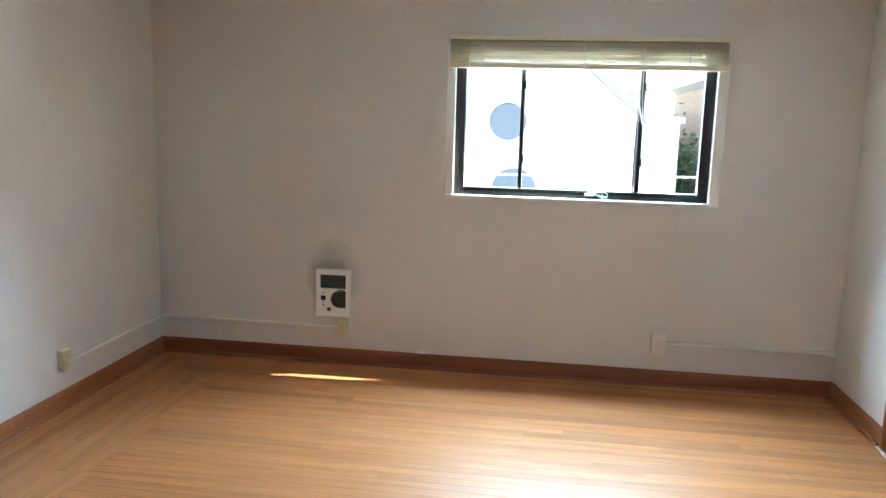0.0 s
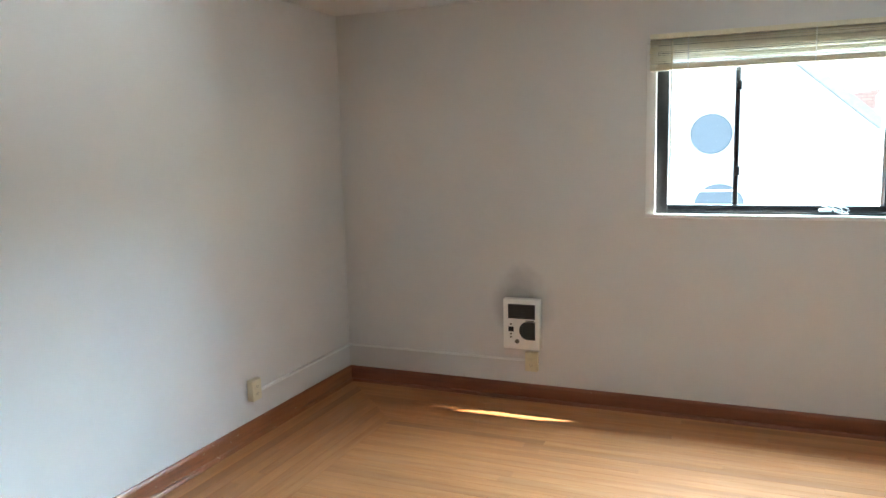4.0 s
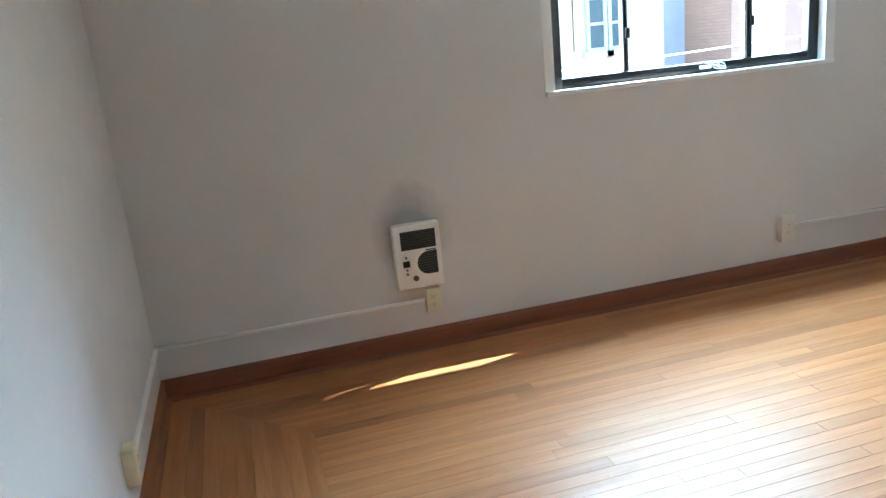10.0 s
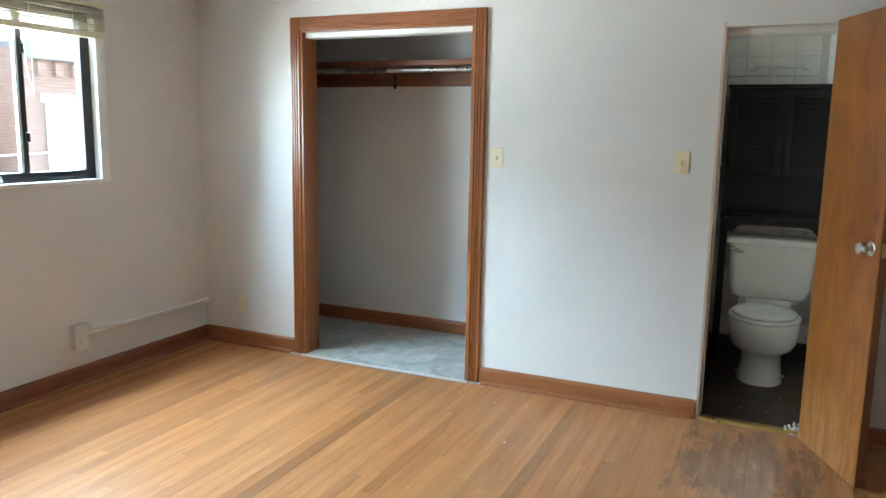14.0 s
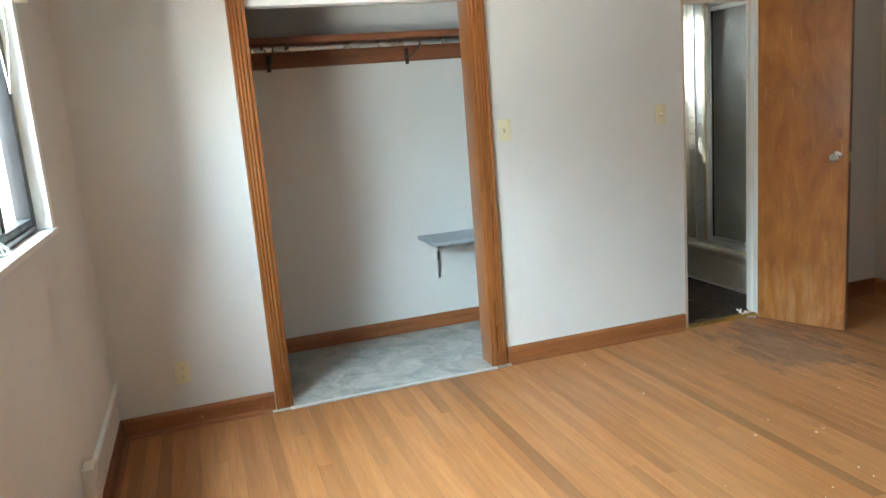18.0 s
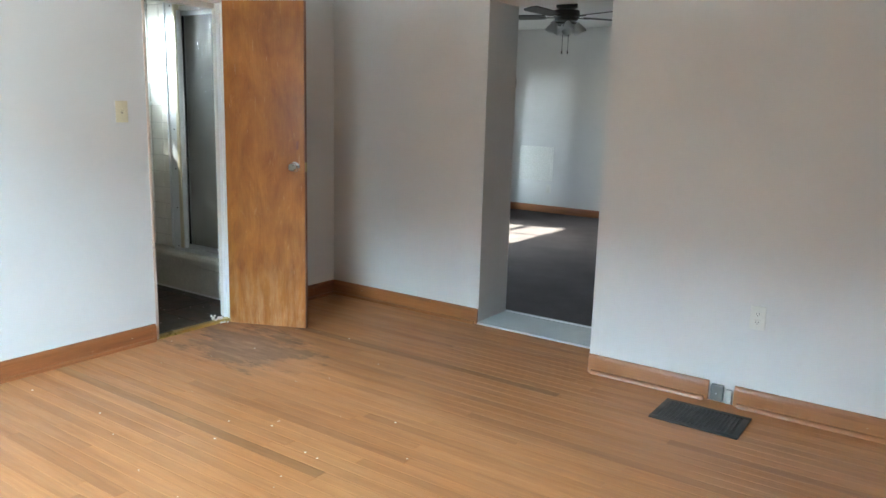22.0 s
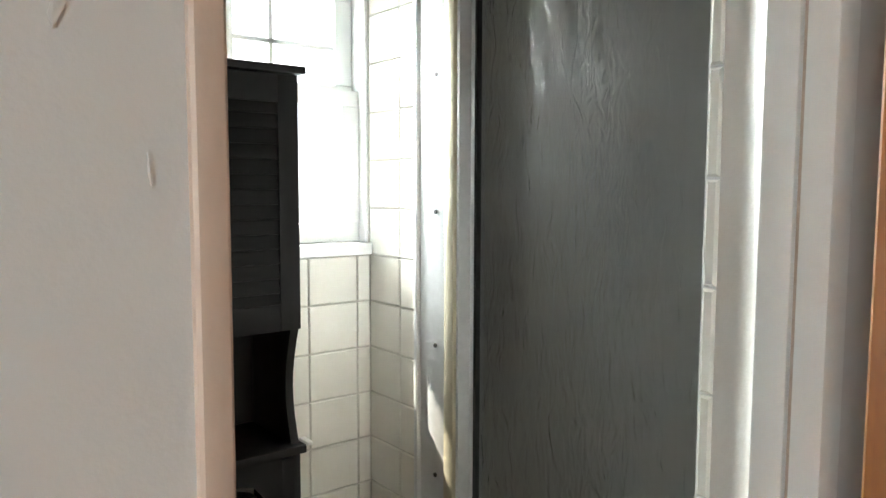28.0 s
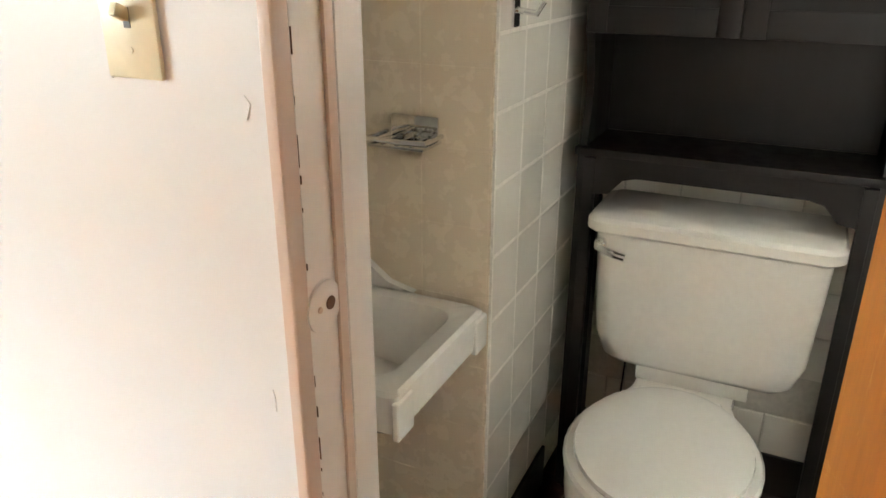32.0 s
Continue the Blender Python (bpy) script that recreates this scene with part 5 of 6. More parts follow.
def bath_fixtures():
    b = thing("towel_bar", "white wall-mounted towel bar above the cabinet", "towel bar")
    for y in (1.42, 1.73):
        part("post", box(BX - 0.045, BX - 0.004, y - 0.018, y + 0.018, 1.862, 1.9, 0.005), M_PORC, b)
    part("bar", cyl(0.008, 0.31, pose(BX - 0.034, 1.575, 1.882, 90), 14), M_PORC, b)
    c = thing("ceiling_light", "semi-flush glass dome ceiling light with a dark stem", "ceiling light")
    cx, cy, zb = 2.45, 1.23, 2.03
    part("canopy", lathe([(0.0, 0.0), (0.06, 0.0), (0.06, -0.015), (0.03, -0.03), (0.0, -0.03)], 28, pose(cx, cy, H)), M_FAN, c)
    part("stem", cyl(0.008, H - 0.03 - zb - 0.02, pose(cx, cy, (H - 0.03 + zb + 0.02) / 2), 14), M_FAN, c)
    part("dome", lathe([(0.13, 0.115), (0.127, 0.11), (0.118, 0.075), (0.095, 0.045), (0.055, 0.025), (0.014, 0.021), (0.014, 0.026), (0.09, 0.052), (0.112, 0.08), (0.122, 0.115)], 36, pose(cx, cy, zb)), M_FROST, c, "frosted glass dome")
    part("finial", lathe([(0.0, 0.02), (0.012, 0.02), (0.017, 0.01), (0.009, 0.0), (0.006, -0.01), (0.0, -0.013)], 18, pose(cx, cy, zb)), M_FAN, c)
    h = thing("towel_hook", "chrome hook on the tiled partition edge", "hook")
    part("hook_plate", box(PX + 0.05, PX + 0.08, PY - 0.014, PY - 0.006, 1.25, 1.31, 0.003), M_CHROME, h)
    part("hook_arm", pipe([(PX + 0.065, PY - 0.012, 1.28), (PX + 0.065, PY - 0.05, 1.275), (PX + 0.065, PY - 0.062, 1.295)], 0.006, 10), M_CHROME, h)
    for nm, bm in (("x", box(PX, 2.70, PY - 0.016, PY - 0.006, 0.0, 0.1245, 0.003)), ("x", box(BX - 0.016, BX - 0.005, 1.03, PY - 0.017, 0.0, 0.1245, 0.003)), ("x", box(PX - 0.016, PX - 0.006, PY - 0.016, 2.32, 0.0, 0.1245, 0.003)), ("x", box(EI + 0.001, EI + 0.011, BD1 + 0.02, 2.32, 0.0, 0.1245, 0.003))):
        solid("baseboard", bm, M_COVE, "black vinyl cove base", "baseboard", kind="structure")


bath_fixtures()


# ---- living room seen through the passage ----


def ceiling_fan():
    f = thing("ceiling_fan", "dark bladed ceiling fan with frosted glass lamps", "ceiling fan")
    cx, cy, z = 1.07, -2.3, 2.37
    part("downrod", cyl(0.014, 0.1, pose(cx, cy, 2.42), 14), M_FAN, f)
    part("canopy", lathe([(0.0, 0.0), (0.1, 0.0), (0.1, -0.03), (0.075, -0.045), (0.0, -0.045)], 28, pose(cx, cy, z)), M_FAN, f)
    part("motor", lathe([(0.05, -0.045), (0.12, -0.06), (0.125, -0.11), (0.10, -0.15), (0.05, -0.165), (0.0, -0.165)], 32, pose(cx, cy, z)), M_FAN, f)
    for k in range(5):
        a = 16 + 72 * k
        bl = part("blade", prism([(0.2, -0.05), (0.25, -0.06), (0.66, -0.068), (0.7, -0.05), (0.71, 0.0), (0.7, 0.05), (0.66, 0.068), (0.25, 0.06), (0.2, 0.05)], -0.004, 0.004, "z"), M_FAN, f)
        bl.matrix_basis = pose(cx, cy, z - 0.115, 0, 0, a) @ pose(0, 0, 0, 11, 0, 0)
        arm = part("blade_arm", box(0.1, 0.24, -0.018, 0.018, -0.010, -0.0045, 0.002), M_FAN, f)
        arm.matrix_basis = pose(cx, cy, z - 0.115, 0, 0, a)
    for k in range(4):
        a = radians(35 + 90 * k)
        m = pose(cx + 0.1 * math.cos(a), cy + 0.1 * math.sin(a), z - 0.17, 0, 35, math.degrees(a))
        part("lamp_shade", lathe([(0.02, 0.0), (0.03, -0.02), (0.05, -0.06), (0.062, -0.1), (0.058, -0.1), (0.045, -0.06), (0.02, -0.01)], 24, m @ pose(0, 0, 0, 0, -60, 0)), M_FROST, f, "frosted tulip glass")
        part("lamp_arm", pipe([(cx, cy, z - 0.165), (cx + 0.1 * math.cos(a), cy + 0.1 * math.sin(a), z - 0.17)], 0.008, 8), M_FAN, f)
    for dx in (-0.03, 0.03):
        part("pull_chain", pipe([(cx + dx, cy, z - 0.16), (cx + dx, cy, z - 0.42)], 0.0022, 6), M_IRON, f)
        part("pull_knob", lathe([(0.0, 0), (0.007, -0.006), (0.006, -0.03), (0.0, -0.034)], 12, pose(cx + dx, cy, z - 0.42)), M_FAN, f)


ceiling_fan()


def living_room_bits():
    p = thing("access_panel", "white wall access panel with a thin frame", "panel")
    part("frame", box(2.40, 2.91, LY + 0.001, LY + 0.014, 0.44, 0.90, 0.003), M_CORD, p)
    part("door", box(2.42, 2.89, LY + 0.0145, LY + 0.022, 0.46, 0.88, 0.002), M_CORD, p)
    th = thing("thermostat_box", "small dark wall box", "box")
    part("case", box(3.03, 3.11, LY + 0.001, LY + 0.03, 1.68, 1.81, 0.004), M_IRON, th)
    v = thing("gas_valve", "small dark pipe valve near the baseboard", "valve")
    part("stub", pipe([(3.07, LY + 0.001, 0.21), (3.07, LY + 0.06, 0.21)], 0.016, 10), M_IRON, v)
    part("handle", box(3.02, 3.09, LY + 0.06, LY + 0.07, 0.198, 0.222, 0.003), M_IRON, v)
    solid("trim_carpet_bar", box(OP0, OP1, S - ST - 0.012, S - ST + 0.012, 0.0125, 0.018, 0.002), M_ALU, "metal carpet edge bar", "trim", kind="structure")
    for nm, x0, x1, ya, yb in (("window_3", LX + 0.06, LX + 0.11, -3.35, -1.95),):
        f = thing(nm, "white framed living room window", "window", kind="structure")
        for a in ((ya, ya + 0.05), (yb - 0.05, yb), ((ya + yb) / 2 - 0.025, (ya + yb) / 2 + 0.025)):
            part("window_frame", box(x0, x1, *a, 0.8, 2.0, 0.003), M_OFFW, f)
        for z in ((0.8, 0.85), (1.38, 1.43), (1.95, 2.0)):
            part("window_frame", box(x0 + 0.004, x1 - 0.004, ya + 0.05, yb - 0.05, *z), M_OFFW, f)


living_room_bits()


# ---- outside ----
GZ = -3.4


def facade_mat(name, c, course=0.075, dark=0.75):
    m = Mat(name, 0.85)
    v = m.coord()
    br = m.n.new("ShaderNodeTexBrick")
    br.inputs["Scale"].default_value = 1.0
    br.inputs["Brick Width"].default_value = 0.22
    br.inputs["Row Height"].default_value = course
    br.inputs["Mortar Size"].default_value = 0.008
    br.inputs["Color1"].default_value = (*c, 1)
    br.inputs["Color2"].default_value = (*[x * 0.86 for x in c], 1)
    br.inputs["Mortar"].default_value = (*[x * dark for x in c], 1)
    sep = m.n.new("ShaderNodeSeparateXYZ")
    com = m.n.new("ShaderNodeCombineXYZ")
    add = m.n.new("ShaderNodeMath")
    m.link(v, sep.inputs[0])
    m.link(sep.outputs[0], add.inputs[0])
    m.link(sep.outputs[1], add.inputs[1])
    m.link(add.outputs[0], com.inputs[0])
    m.link(sep.outputs[2], com.inputs[1])
    m.link(com.outputs[0], br.inputs["Vector"])
    m.color(m.mix(0.35, br.outputs["Color"], m.ramp(m.noise(v, 0.9, 6), [(0.3, (0.7, 0.7, 0.7)), (0.7, (1, 1, 1))]), "MULTIPLY"))
    return m.m


M_CREAMB = facade_mat("cream_brick", (0.44, 0.39, 0.30))
M_REDB = facade_mat("red_brick", (0.38, 0.25, 0.205))
M_SIDING = facade_mat("white_siding", (0.70, 0.69, 0.66), 0.12, 0.8)
# blue of the brick house's side wall in shade, given as paint colour
M_BLUEW = paint("blue_shaded_wall", (0.31, 0.35, 0.43), 0.8, 0.1)
M_ROOF = plain("slate_roof", (0.25, 0.245, 0.245), 0.8, grain=9)
M_CORN = plain("green_cornice", (0.34, 0.40, 0.38), 0.6, grain=9)
M_STONE = plain("stone_trim", (0.5, 0.47, 0.42), 0.8, grain=12)
M_DGLASS = plain("dark_window_glass", (0.05, 0.075, 0.09), 0.08, bump=0)
M_BGLASS = plain("blue_round_glass", (0.10, 0.117, 0.135), 0.6, bump=0)
M_BLINDW = plain("drawn_white_blind", (0.78, 0.77, 0.74), 0.6, bump=0)
M_ASPH = plain("asphalt", (0.05, 0.05, 0.05), 0.9, grain=30)
M_CONC = plain("concrete", (0.32, 0.31, 0.29), 0.9, grain=20)
M_LEAF = plain("leaf_green", (0.09, 0.17, 0.06), 0.6, grain=5, vary=0.5, bump=0)
M_BARK = plain("bark", (0.09, 0.065, 0.045), 0.9, grain=25)


def sash_window(h, x0, x1, z0, z1, y, frame=None, glass=None):
    frame = frame or M_CORN
    w = part("window", box(x0 + 0.06, x1 - 0.06, y - 0.02, y + 0.0, z0 + 0.06, z1 - 0.06), glass or M_DGLASS, h)
    for a in ((x0, x0 + 0.08, z0, z1), (x1 - 0.08, x1, z0, z1), (x0 + 0.08, x1 - 0.08, z0, z0 + 0.08), (x0 + 0.08, x1 - 0.08, z1 - 0.08, z1), (x0 + 0.08, x1 - 0.08, (z0 + z1) / 2 - 0.03, (z0 + z1) / 2 + 0.03)):
        part("frame", box(a[0], a[1], y - 0.06, y - 0.021, a[2], a[3]), frame, w)
    part("sill", box(x0 - 0.1, x1 + 0.1, y - 0.14, y, z0 - 0.12, z0 - 0.001), M_STONE, w)
    part("lintel", box(x0 - 0.1, x1 + 0.1, y - 0.05, y, z1 + 0.001, z1 + 0.2), M_STONE, w)


def houses():
    g = thing("gable_house", "pale brick gabled house with a round window", "house")
    y = 17.0
    out = [(-6.0, GZ), (-6.0, 2.6), (-2.2, 5.2), (1.8, 1.72), (2.55, 1.72), (2.55, GZ)]
    part("wall", prism(out, y, y + 9, "y"), M_SIDING, g)
    for a, b in (((-6.4, 2.35), (-2.2, 5.35)), ((1.85, 1.66), (-2.2, 5.2))):
        part("roof", prism([a, b, (b[0], b[1] + 0.22), (a[0], a[1] + 0.22)], y - 0.35, y + 9.2, "y"), M_ROOF, g)
    part("cornice", box(1.86, 2.62, y - 0.2, y + 0.4, 1.7, 1.83), M_CORN, g)
    curve = [(1.9, 1.84), (1.9, 2.3), (1.98, 2.42), (2.0, 2.62), (2.12, 2.8), (2.28, 2.62), (2.32, 2.42), (2.5, 2.34), (2.5, 1.84)]
    part("parapet", prism(curve, y + 0.6, y + 0.9, "y"), M_OFFW, g, "white curved parapet")
    part("back_wing", prism([(0.6, 1.0), (0.6, 2.35), (2.45, 2.6), (2.45, 1.0)], y + 3.5, y + 8.5, "y"), M_REDB, g)
    rw = part("round_window", cyl(0.4, 0.06, pose(-1.1, y - 0.02, 1.65, 90), 40), M_BGLASS, g, "round blue window")
    part("rim", lathe([(0.41, -0.06), (0.5, -0.06), (0.5, 0.06), (0.41, 0.06), (0.41, -0.06)], 40, pose(-1.1, y - 0.02, 1.65, 90)), M_STONE, rw)
    aw = part("arched_window", prism([(-1.4, -1.4), (-1.4, 0.2)] + [(-0.92 - 0.48 * math.cos(math.pi * k / 12), 0.2 + 0.44 * math.sin(math.pi * k / 12)) for k in range(1, 12)] + [(-0.44, 0.2), (-0.44, -1.4)], y - 0.05, y, "y"), M_BGLASS, g)
    sash_window(g, -4.6, -3.5, 0.2, 1.9, y)
    for x in (-4.6, -0.2):
        sash_window(g, x, x + 1.0, -2.6, -1.0, y)
    d = thing("side_house", "white sided house with a low shed roof", "house")
    part("wall", box(2.4, 3.7, 24, 31, GZ, 0.6), M_SIDING, d)
    part("roof", prism([(2.3, 0.6), (3.8, 0.6), (3.05, 1.2)], 23.7, 31.2, "y"), M_ROOF, d)
    b = thing("corner_house", "cream brick terrace house with a green cornice", "house")
    part("wall", box(3.7, 7.45, y, y + 9, GZ, 2.78), M_CREAMB, b)
    part("cornice", prism([(y, 2.62), (y - 0.35, 2.76), (y - 0.35, 2.92), (y, 2.92)], 3.45, 7.6, "x"), M_CORN, b)
    part("side_cornice", prism([(3.7, 2.62), (3.42, 2.76), (3.42, 2.92), (3.7, 2.92)], y + 0.01, y + 9, "y"), M_CORN, b)
    part("frieze", box(3.7, 7.45, y - 0.05, y - 0.001, 2.38, 2.5), M_STONE, b)
    part("roof", box(3.75, 7.4, y + 0.3, y + 9, 2.8, 2.95), M_ROOF, b)
    part("chimney", box(4.6, 5.3, y + 2, y + 2.8, 3.2, 4.6), M_REDB, b)
    for x in (5.52, 6.05):
        sash_window(b, x, x + 0.5, 0.98, 2.15, y)
    for x in (4.15, 5.75):
        sash_window(b, x, x + 0.75, -2.4, -0.7, y)
    # stands for the brick house's receding side; its blue shade is painted on
    m = thing("brick_house_side", "side wall of the brick house with its blue shade painted in", "house")
    part("wall", box(7.46, 9.0, y + 1.5, y + 9, GZ, 2.9), M_BLUEW, m)
    part("roof", box(7.46, 9.0, y + 1.4, y + 9, 2.91, 3.05), M_ROOF, m)
    r = thing("brick_house", "red brick house with a corbelled cornice", "house")
    part("wall", box(9.0, 15.5, y - 0.3, y + 9, GZ, 3.1), M_REDB, r)
    part("cornice", box(9.1, 15.6, y - 0.55, y - 0.3, 2.85, 3.2), M_CORN, r)
    for k in range(14):
        part("corbel", box(9.3 + 0.44 * k, 9.5 + 0.44 * k, y - 0.42, y - 0.3, 2.5, 2.8), M_REDB, r)
    part("roof", box(9.2, 15.5, y - 0.2, y + 9, 3.11, 3.25), M_ROOF, r)
    for x in (9.48, 11.3, 13.1):
        sash_window(r, x, x + 0.9, 0.2, 1.9, y - 0.3, M_OFFW, M_BLINDW if x < 13 else None)
        sash_window(r, x, x + 0.9, -2.5, -0.8, y - 0.3, M_OFFW)
    e = thing("neighbour_house", "pale sided neighbouring house", "house")
    part("wall", box(11, 18, -9, 6, GZ, 1.2), M_SIDING, e)
    part("roof", prism([(10.7, 1.2), (18.3, 1.2), (14.5, 3.2)], -9.3, 6.3, "y"), M_ROOF, e)
    for yy in (-7.0, -3.5, 0.0, 3.2):
        w = part("window", box(10.97, 11.0, yy, yy + 1.0, -0.9, 0.6), M_DGLASS, e)
        part("frame", box(10.94, 10.969, yy - 0.08, yy + 1.08, -0.98, -0.9), M_OFFW, w)
        part("frame", box(10.94, 10.969, yy - 0.08, yy + 1.08, 0.6, 0.68), M_OFFW, w)


houses()


def street():
    solid("ground", box(-400, 400, -400, 400, GZ - 0.3, GZ - 0.12), M_CONC, "flat pale ground", "ground", kind="structure", smooth=0)
    solid("road", box(-80, 80, 8.5, 14.5, GZ - 0.125, GZ - 0.1), M_ASPH, "asphalt street", "road", kind="structure", smooth=0)
    for a, b in ((6.4, 8.5), (14.5, 16.9)):
        solid("pavement", box(-80, 80, a, b, GZ - 0.13, GZ + 0.03, 0.01), M_CONC, "concrete pavement with kerb", "pavement", kind="structure")
    solid("house_base", box(W - 0.95, 3.65, LY - 0.3, N + NT - 0.01, GZ - 0.1, -0.11), M_CREAMB, "brick storey under the flat", "house base", kind="structure", smooth=0)
    solid("roof_slab", box(W - 0.95, 3.65, LY - 0.3, N + NT + 0.05, 2.60, 2.8), M_ROOF, "flat roof over the flat", "roof", kind="structure", smooth=0)
    # added out of view; narrows the sun through the sash to a thin streak
    solid("sun_block_eave", box(3.66, 3.98, 0.2, 2.5, 2.60, 2.8), M_ROOF, "unseen eave added to block high sun at the bathroom window", "roof", kind="structure", smooth=0)
    c = thing("overhead_cable", "thin overhead wires across the street", "cable")
    for z0, z1 in ((1.0, 1.8), (0.3, 0.1)):
        pts = [(-20 + 40 * k / 20, 11.0, z0 + (z1 - z0) * k / 20 - 0.5 * (1 - ((k - 10) / 10) ** 2)) for k in range(21)]
        part("wire", pipe(pts, 0.012, 6), M_CORD, c)


street()


def tree(x, y, z, hgt, seed):
    t = thing("tree", "leafy green street tree", "tree")
    rng = random.Random(seed)
    trunk = pipe([(x, y, z), (x + 0.05, y, z + hgt * 0.3), (x - 0.04, y + 0.05, z + hgt * 0.55), (x, y, z + hgt * 0.8)], 0.13, 10)
    part("trunk", trunk, M_BARK, t)
    verts, faces = [], []
    for k in range(9):
        a = rng.uniform(0, 6.28)
        h0 = z + hgt * rng.uniform(0.4, 0.7)
        l = rng.uniform(0.7, 1.3)
        e = (x + l * math.cos(a), y + l * math.sin(a), h0 + rng.uniform(0.4, 1.2))
        part("limb", pipe([(x, y, h0), ((x + e[0]) / 2, (y + e[1]) / 2, (h0 + e[2]) / 2 + 0.1), e], 0.035, 6), M_BARK, t)
        for q in range(160):
            c = Vector((rng.gauss(0, 0.45), rng.gauss(0, 0.45), rng.gauss(0, 0.38))) + Vector(e)
            u = Vector((rng.uniform(-1, 1), rng.uniform(-1, 1), rng.uniform(-0.6, 0.6))).normalized() * rng.uniform(0.06, 0.11)
            v = u.cross(Vector((rng.uniform(-1, 1), rng.uniform(-1, 1), 1))).normalized() * rng.uniform(0.03, 0.06)
            i = len(verts)
            verts += [tuple(c - u), tuple(c + v), tuple(c + u), tuple(c - v)]
            faces.append((i, i + 1, i + 2, i + 3))
    me = bpy.data.meshes.new("crown")
    me.from_pydata(verts, [], faces)
    me.materials.append(M_LEAF)
    ob = new("crown", me)
    ob.parent = t
    return t


tree(3.1, 21.6, GZ, 5.6, 3)
tree(3.6, 23.0, GZ, 5.0, 5)


def parked_car(x, y, c, label):
    k = thing("parked_car", label, "car")
    mat = plain("car_paint_" + label.split()[0], c, 0.2, 0.2, bump=0)
    z = GZ - 0.1
    side = [(-2.1, 0.3), (-2.15, 0.7), (-1.4, 0.86), (-0.75, 1.38), (0.75, 1.42), (1.5, 0.92), (2.1, 0.82), (2.15, 0.35)]
    part("body", bevelled(prism([(x + u, z + v) for u, v in side], y - 0.85, y + 0.85, "y"), 0.04), mat, k)
    glass = [(-0.98, 0.95), (-0.62, 1.32), (0.68, 1.36), (1.22, 0.98)]
    part("side_window", prism([(x + u, z + v) for u, v in glass], y - 0.862, y + 0.862, "y"), M_DGLASS, k)
    for dx in (-1.3, 1.3):
        for dy in (-0.78, 0.78):
            w = part("wheel", cyl(0.32, 0.2, pose(x + dx, y + dy, z + 0.32, 90), 24, bev=0.03), M_BLACK, k)
            part("rim", cyl(0.2, 0.21, pose(x + dx, y + dy, z + 0.32, 90), 20), M_STEEL, w)


parked_car(2.4, 13.6, (0.55, 0.56, 0.58), "silver hatchback parked at the kerb")
parked_car(7.4, 13.6, (0.08, 0.09, 0.11), "dark saloon parked at the kerb")


# ---- floor boards, wall tiles: many small pieces ----


def plank_mesh(outline, mat):
    """A board from its plan outline: top 1 mm chamfered."""
    n = len(outline)
    c = Vector((sum(p[0] for p in outline) / n, sum(p[1] for p in outline) / n))
    ins = []
    for p in outline:
        d = c - Vector(p)
        ins.append((p[0] + math.copysign(min(0.0008, abs(d.x)), d.x), p[1] + math.copysign(min(0.0008, abs(d.y)), d.y)))
    v = [(*p, -0.02) for p in outline] + [(*p, -0.0007) for p in outline] + [(*p, 0.0) for p in ins]
    f = []
    for a in (0, n):
        f += [(a + i, a + (i + 1) % n, a + n + (i + 1) % n, a + n + i) for i in range(n)]
    f.append(tuple(range(2 * n, 3 * n)))
    me = bpy.data.meshes.new("plank")
    me.from_pydata(v, [], f)
    me.materials.append(mat)
    return me


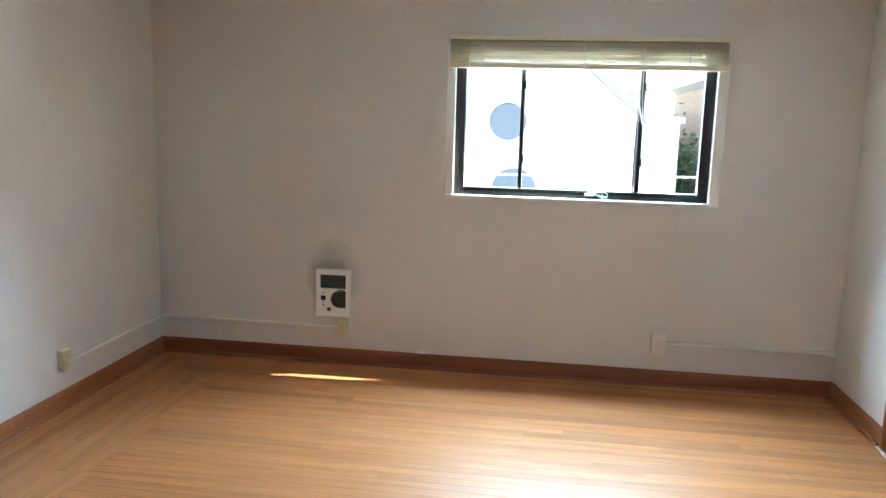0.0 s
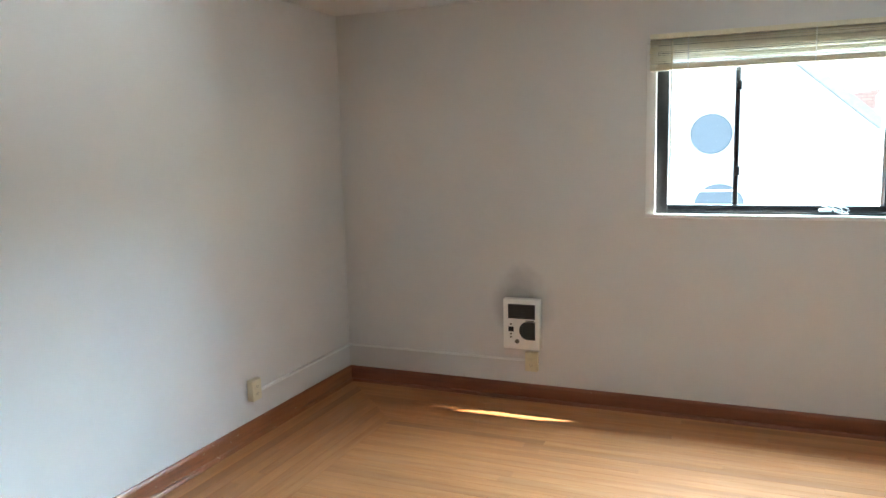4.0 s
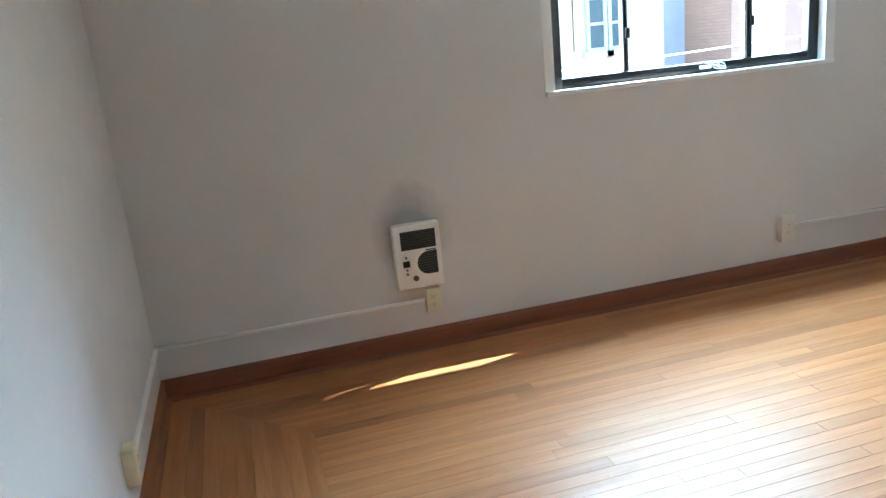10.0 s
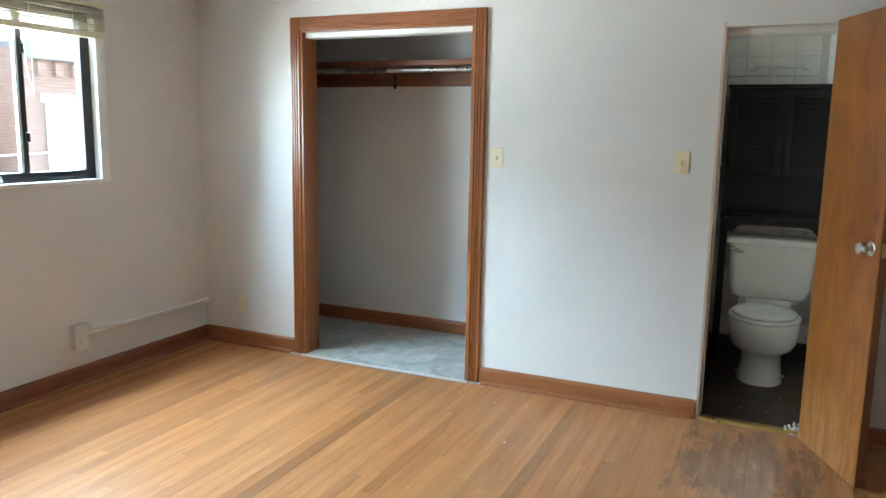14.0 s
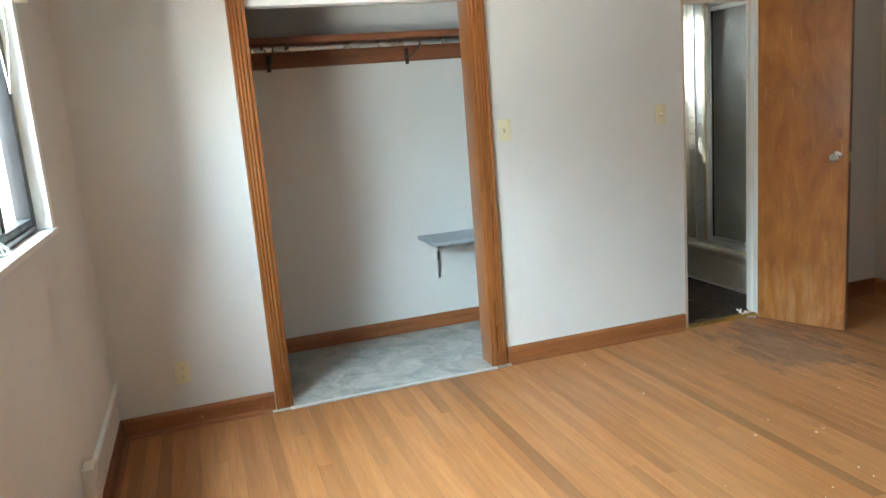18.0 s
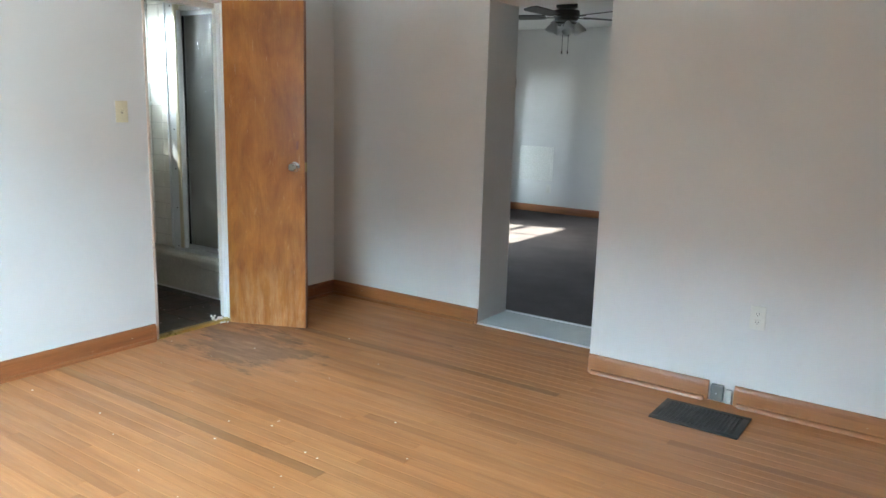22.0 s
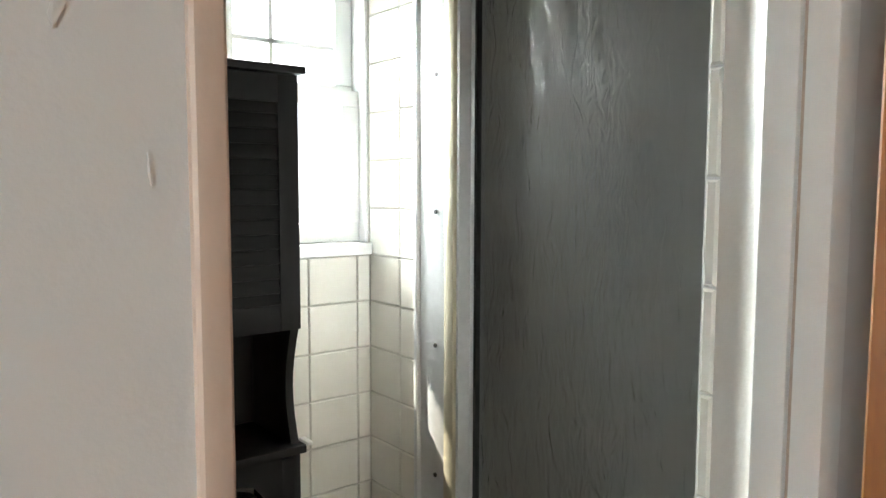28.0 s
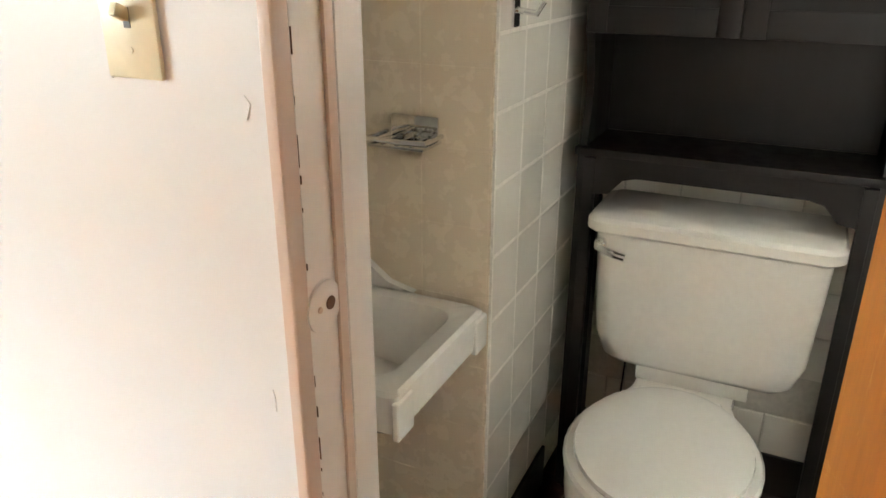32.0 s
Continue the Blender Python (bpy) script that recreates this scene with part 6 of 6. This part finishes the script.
def strip_floor():
    fl = thing("floor", "worn golden oak strip floor with a mitred border", "floor", kind="structure")
    sub = part("subfloor", box(W - 0.6, E - 0.03, S, N, -0.1, -0.0035), M_SUB, fl, smooth=0)
    rng = random.Random(11)
    bw, nb = 0.0592, 10
    gap = 0.00025
    edge = bw * nb
    # boards along the room's width, cut to the mitre at the window end
    y = N
    while y > S + 0.01:
        y0 = max(y - bw, S)
        inner = W + edge
        def left(yy):
            return W + (N - yy) if N - yy < edge else inner
        xe = E - 0.002 if not (CL0 < (y + y0) / 2 < CL1) else E - 0.046
        a = left(y)
        first = True
        while a < xe - 0.05:
            b = min(xe, a + rng.choice((0.9, 1.2, 1.5, 1.8, 2.1, 2.4)) * rng.uniform(0.85, 1.15))
            if xe - b < 0.35:
                b = xe
            if (y0 + y) / 2 < S2 and b > W and a < -0.64:
                if b <= -0.64:
                    a = b
                    continue
                a = -0.64
                first = False
            if first:
                o = [(left(y0) + gap, y0 + gap), (b - gap, y0 + gap), (b - gap, y - gap), (left(y) + gap, y - gap)]
            else:
                o = [(a + gap, y0 + gap), (b - gap, y0 + gap), (b - gap, y - gap), (a + gap, y - gap)]
            dark = any(y0 < r <= y for r in (2.40, 3.33, 1.12)) and a > -1.4
            ob = new("plank", plank_mesh(o, M_FLOOR_D if dark else M_FLOOR))
            ob.parent = fl
            a, first = b, False
        y = y0
    for k in range(nb):
        x0, x1 = W + k * bw, W + (k + 1) * bw
        b = S2
        top0, top1 = N - (x0 - W), N - (x1 - W)
        while b < top1 - 0.05:
            c = b + rng.choice((0.9, 1.3, 1.7, 2.2)) * rng.uniform(0.85, 1.15)
            if top1 - c < 0.4:
                o = [(x0 + gap, b + gap), (x1 - gap, b + gap), (x1 - gap, top1 - gap), (x0 + gap, top0 - gap)]
                c = top0 + 1
            else:
                o = [(x0 + gap, b + gap), (x1 - gap, b + gap), (x1 - gap, c - gap), (x0 + gap, c - gap)]
            ob = new("plank", plank_mesh(o, M_FLOOR_Y))
            ob.parent = fl
            b = c
    part("recess_boards", box(W - 0.6, W - 0.0005, S2, 1.27, -0.02, -0.001), M_FLOOR_Y, fl, "boards of the recess", smooth=0)


strip_floor()


def tile_mesh(w, h, t, mat):
    """A glazed tile, flat in its own x and z, front at -y, with a cushioned edge."""
    e = 0.0025
    v = [(0, 0, 0), (w, 0, 0), (w, 0, h), (0, 0, h), (0, -t * 0.6, 0), (w, -t * 0.6, 0), (w, -t * 0.6, h), (0, -t * 0.6, h), (e, -t, e), (w - e, -t, e), (w - e, -t, h - e), (e, -t, h - e)]
    f = [(0, 1, 5, 4), (1, 2, 6, 5), (2, 3, 7, 6), (3, 0, 4, 7), (4, 5, 9, 8), (5, 6, 10, 9), (6, 7, 11, 10), (7, 4, 8, 11), (8, 9, 10, 11)]
    me = bpy.data.meshes.new("tile")
    me.from_pydata(v, [], f)
    me.materials.append(mat)
    return me


def tiled(name, label, origin, rz, u0, u1, z0, z1, pitch, mat, skip, hp=None, shift=0.0, gap=0.003):
    """A field of tiles on a wall; rz turns the face; skip(u, z) leaves a tile out."""
    t = thing(name, label, "tiling", kind="structure")
    hp = hp or pitch
    cache = {}
    r = 0
    z = z0
    while z < z1 - 0.01:
        zt = min(z + hp, z1)
        u = u0 - (shift * pitch if r % 2 else 0.0)
        while u < u1 - 0.005:
            a, b = max(u, u0), min(u + pitch, u1)
            if b - a > 0.012 and not skip((a + b) / 2, (z + zt) / 2):
                key = (round(b - a, 3), round(zt - z, 3))
                if key not in cache:
                    cache[key] = tile_mesh(key[0] - gap, key[1] - gap, 0.006, mat)
                q = Matrix.Rotation(rz, 4, "Z") @ Vector((a + 0.0015, 0, 0))
                piece("tile", cache[key], t, (origin[0] + q.x, origin[1] + q.y, z + 0.0015), rz)
            u += pitch
        z += hp
        r += 1
    return t


Q = math.pi / 2
# bathroom window wall: face looks to -x
wall_run("wall_bath_bed", "y", TY - 0.004, PY, BX - 0.004, BX - 0.0005, H - 0.01, [(0.885, 1.30, 1.34, 2.07)], M_GROUT, "grout bed behind the bathroom tiles")
tiled("wall_bath_east_tiles", "square off-white glazed tiles on the window wall", (BX - 0.004, PY), -Q, -0.022, PY - TY, 0.1245, 2.34, 0.1402, M_TILE,
      lambda u, z: (PY - 1.30 < u and 1.34 < z < 2.06) or (u < PY - 1.26 and 0.2 < z < 1.7 and not 0.42 < z < 0.98), 0.1215)
# narrow return at the tub: face looks to +y
tiled("wall_tub_return_tiles", "square glazed tiles on the narrow tub return", (BX - 0.006, TY - 0.006), math.pi, 0.0, 0.285, 0.2455, 2.34, 0.138, M_TILE, lambda u, z: False, 0.1215)
# partition beside the toilet: faces to -y and to -x
tiled("wall_partition_tiles", "square off-white tiles with pale grout beside the toilet", (PX, PY), 0.0, 0.0, BX - PX - 0.01, 0.1245, 2.34, 0.14, M_TILE, lambda u, z: u > 0.52 and z < 1.6, 0.14, gap=0.0045)
solid("wall_partition_bed", box(PX, BX - 0.006, PY - 0.0052, PY - 0.0003, 0.1245, H - 0.01), M_GROUTW, "white grout bed of the tiled partition", "grout", kind="structure", smooth=0)
solid("wall_basin_bed", box(PX - 0.0054, PX - 0.0003, PY, 2.33, 0.1245, H - 0.01), M_TILEB, "beige grout bed beside the basin", "grout", kind="structure", smooth=0)
tiled("wall_basin_tiles", "beige glazed tiles beside the basin", (PX, 2.33), -Q, 0.0, 2.33 - PY, 0.1245, 2.34, 0.152, M_TILEB, lambda u, z: False)
# tiled jamb return beside the door
solid("wall_jamb_return", box(EI + 0.001, EI + 0.012, 1.06, BD0 - 0.02, 0.0, H), M_GROUT, "narrow wall return beside the bathroom door", "wall", kind="structure", smooth=0)
tiled("wall_jamb_tiles", "white tiles stacked beside the bathroom door", (EI - 0.004, BD0 + 0.002), math.pi, 0.0, 0.0165, 0.109, BDH - 0.01, 0.11, M_TILE, lambda u, z: False, 0.109)


def slate_floor():
    t = thing("floor_bath_tiles", "dark brown mottled slate-look floor tiles", "floor", kind="structure")
    p = 0.35
    cache = {}
    for i in range(-1, 5):
        for j in range(-1, 6):
            a, b = max(2.043 - 0.35 + i * p - 0.35, E + 0.032), min(2.043 + i * p - 0.35, BX - 0.001)
            c, d = max(0.75 + j * p, 0.97), min(0.75 + (j + 1) * p, 2.329)
            if b - a < 0.02 or d - c < 0.02:
                continue
            if a < EI and not (BD0 < (c + d) / 2 < BD1):
                a = EI + 0.001
                if b - a < 0.02:
                    continue
            key = (round(b - a, 3), round(d - c, 3))
            if key not in cache:
                bm = box(0.0016, key[0] - 0.0016, 0.0016, key[1] - 0.0016, 0.0003, 0.004, 0.001, 1)
                cache[key] = mesh_of("floor_tile", bm, M_SLATE, 0)
            piece("floor_tile", cache[key], t, (a, c, 0.0))


slate_floor()


def litter():
    """Paint flakes and crumbs that lie on the floors."""
    rng = random.Random(9)
    for nm, lab, area, n in (("paint_flakes", "scattered white paint flakes on the oak floor", (-0.6, 1.5, 0.9, 2.9), 34), ("paint_flakes", "white crumbs on the dark bathroom floor", (1.8, 2.75, 1.05, 1.85), 22)):
        bm = bmesh.new()
        for k in range(n):
            x, y = rng.uniform(area[0], area[1]), rng.uniform(area[2], area[3])
            r = rng.uniform(0.002, 0.007)
            z = 0.0006 if nm and area[1] < 1.6 else 0.0045
            pts = [bm.verts.new((x + r * rng.uniform(0.5, 1.2) * math.cos(a + rng.uniform(-0.3, 0.3)), y + r * rng.uniform(0.5, 1.2) * math.sin(a), z + rng.uniform(0, 0.0012))) for a in (0, 1.25, 2.5, 3.8, 5.0)]
            bm.faces.new(pts)
            ext = bmesh.ops.extrude_face_region(bm, geom=[list(bm.faces)[-1]])
            for v in ext["geom"]:
                if isinstance(v, bmesh.types.BMVert):
                    v.co.z += 0.0012
        solid(nm, bm, M_CORD, lab, "debris", kind="stuff", smooth=0)


litter()


def rubble():
    """Crumbled plaster at the foot of the bathroom door jamb."""
    rng = random.Random(5)
    bm = bmesh.new()
    for k in range(26):
        x, y = 1.585 + rng.gauss(0.02, 0.03), 1.325 + abs(rng.gauss(0, 0.03))
        r = rng.uniform(0.003, 0.012)
        m = pose(x, y, r * 0.55 + (0.018 if x > 1.585 else 0.0), rng.uniform(0, 360), rng.uniform(0, 360), rng.uniform(0, 360))
        sc = Matrix.Diagonal((r * rng.uniform(0.6, 1.2), r * rng.uniform(0.6, 1.2), r * rng.uniform(0.4, 0.8), 1))
        bmesh.ops.create_icosphere(bm, subdivisions=1, radius=1.0, matrix=m @ sc)
    solid("plaster_rubble", bm, M_TRIMW, "crumbled plaster bits at the door jamb", "debris", kind="stuff", smooth=0)


rubble()
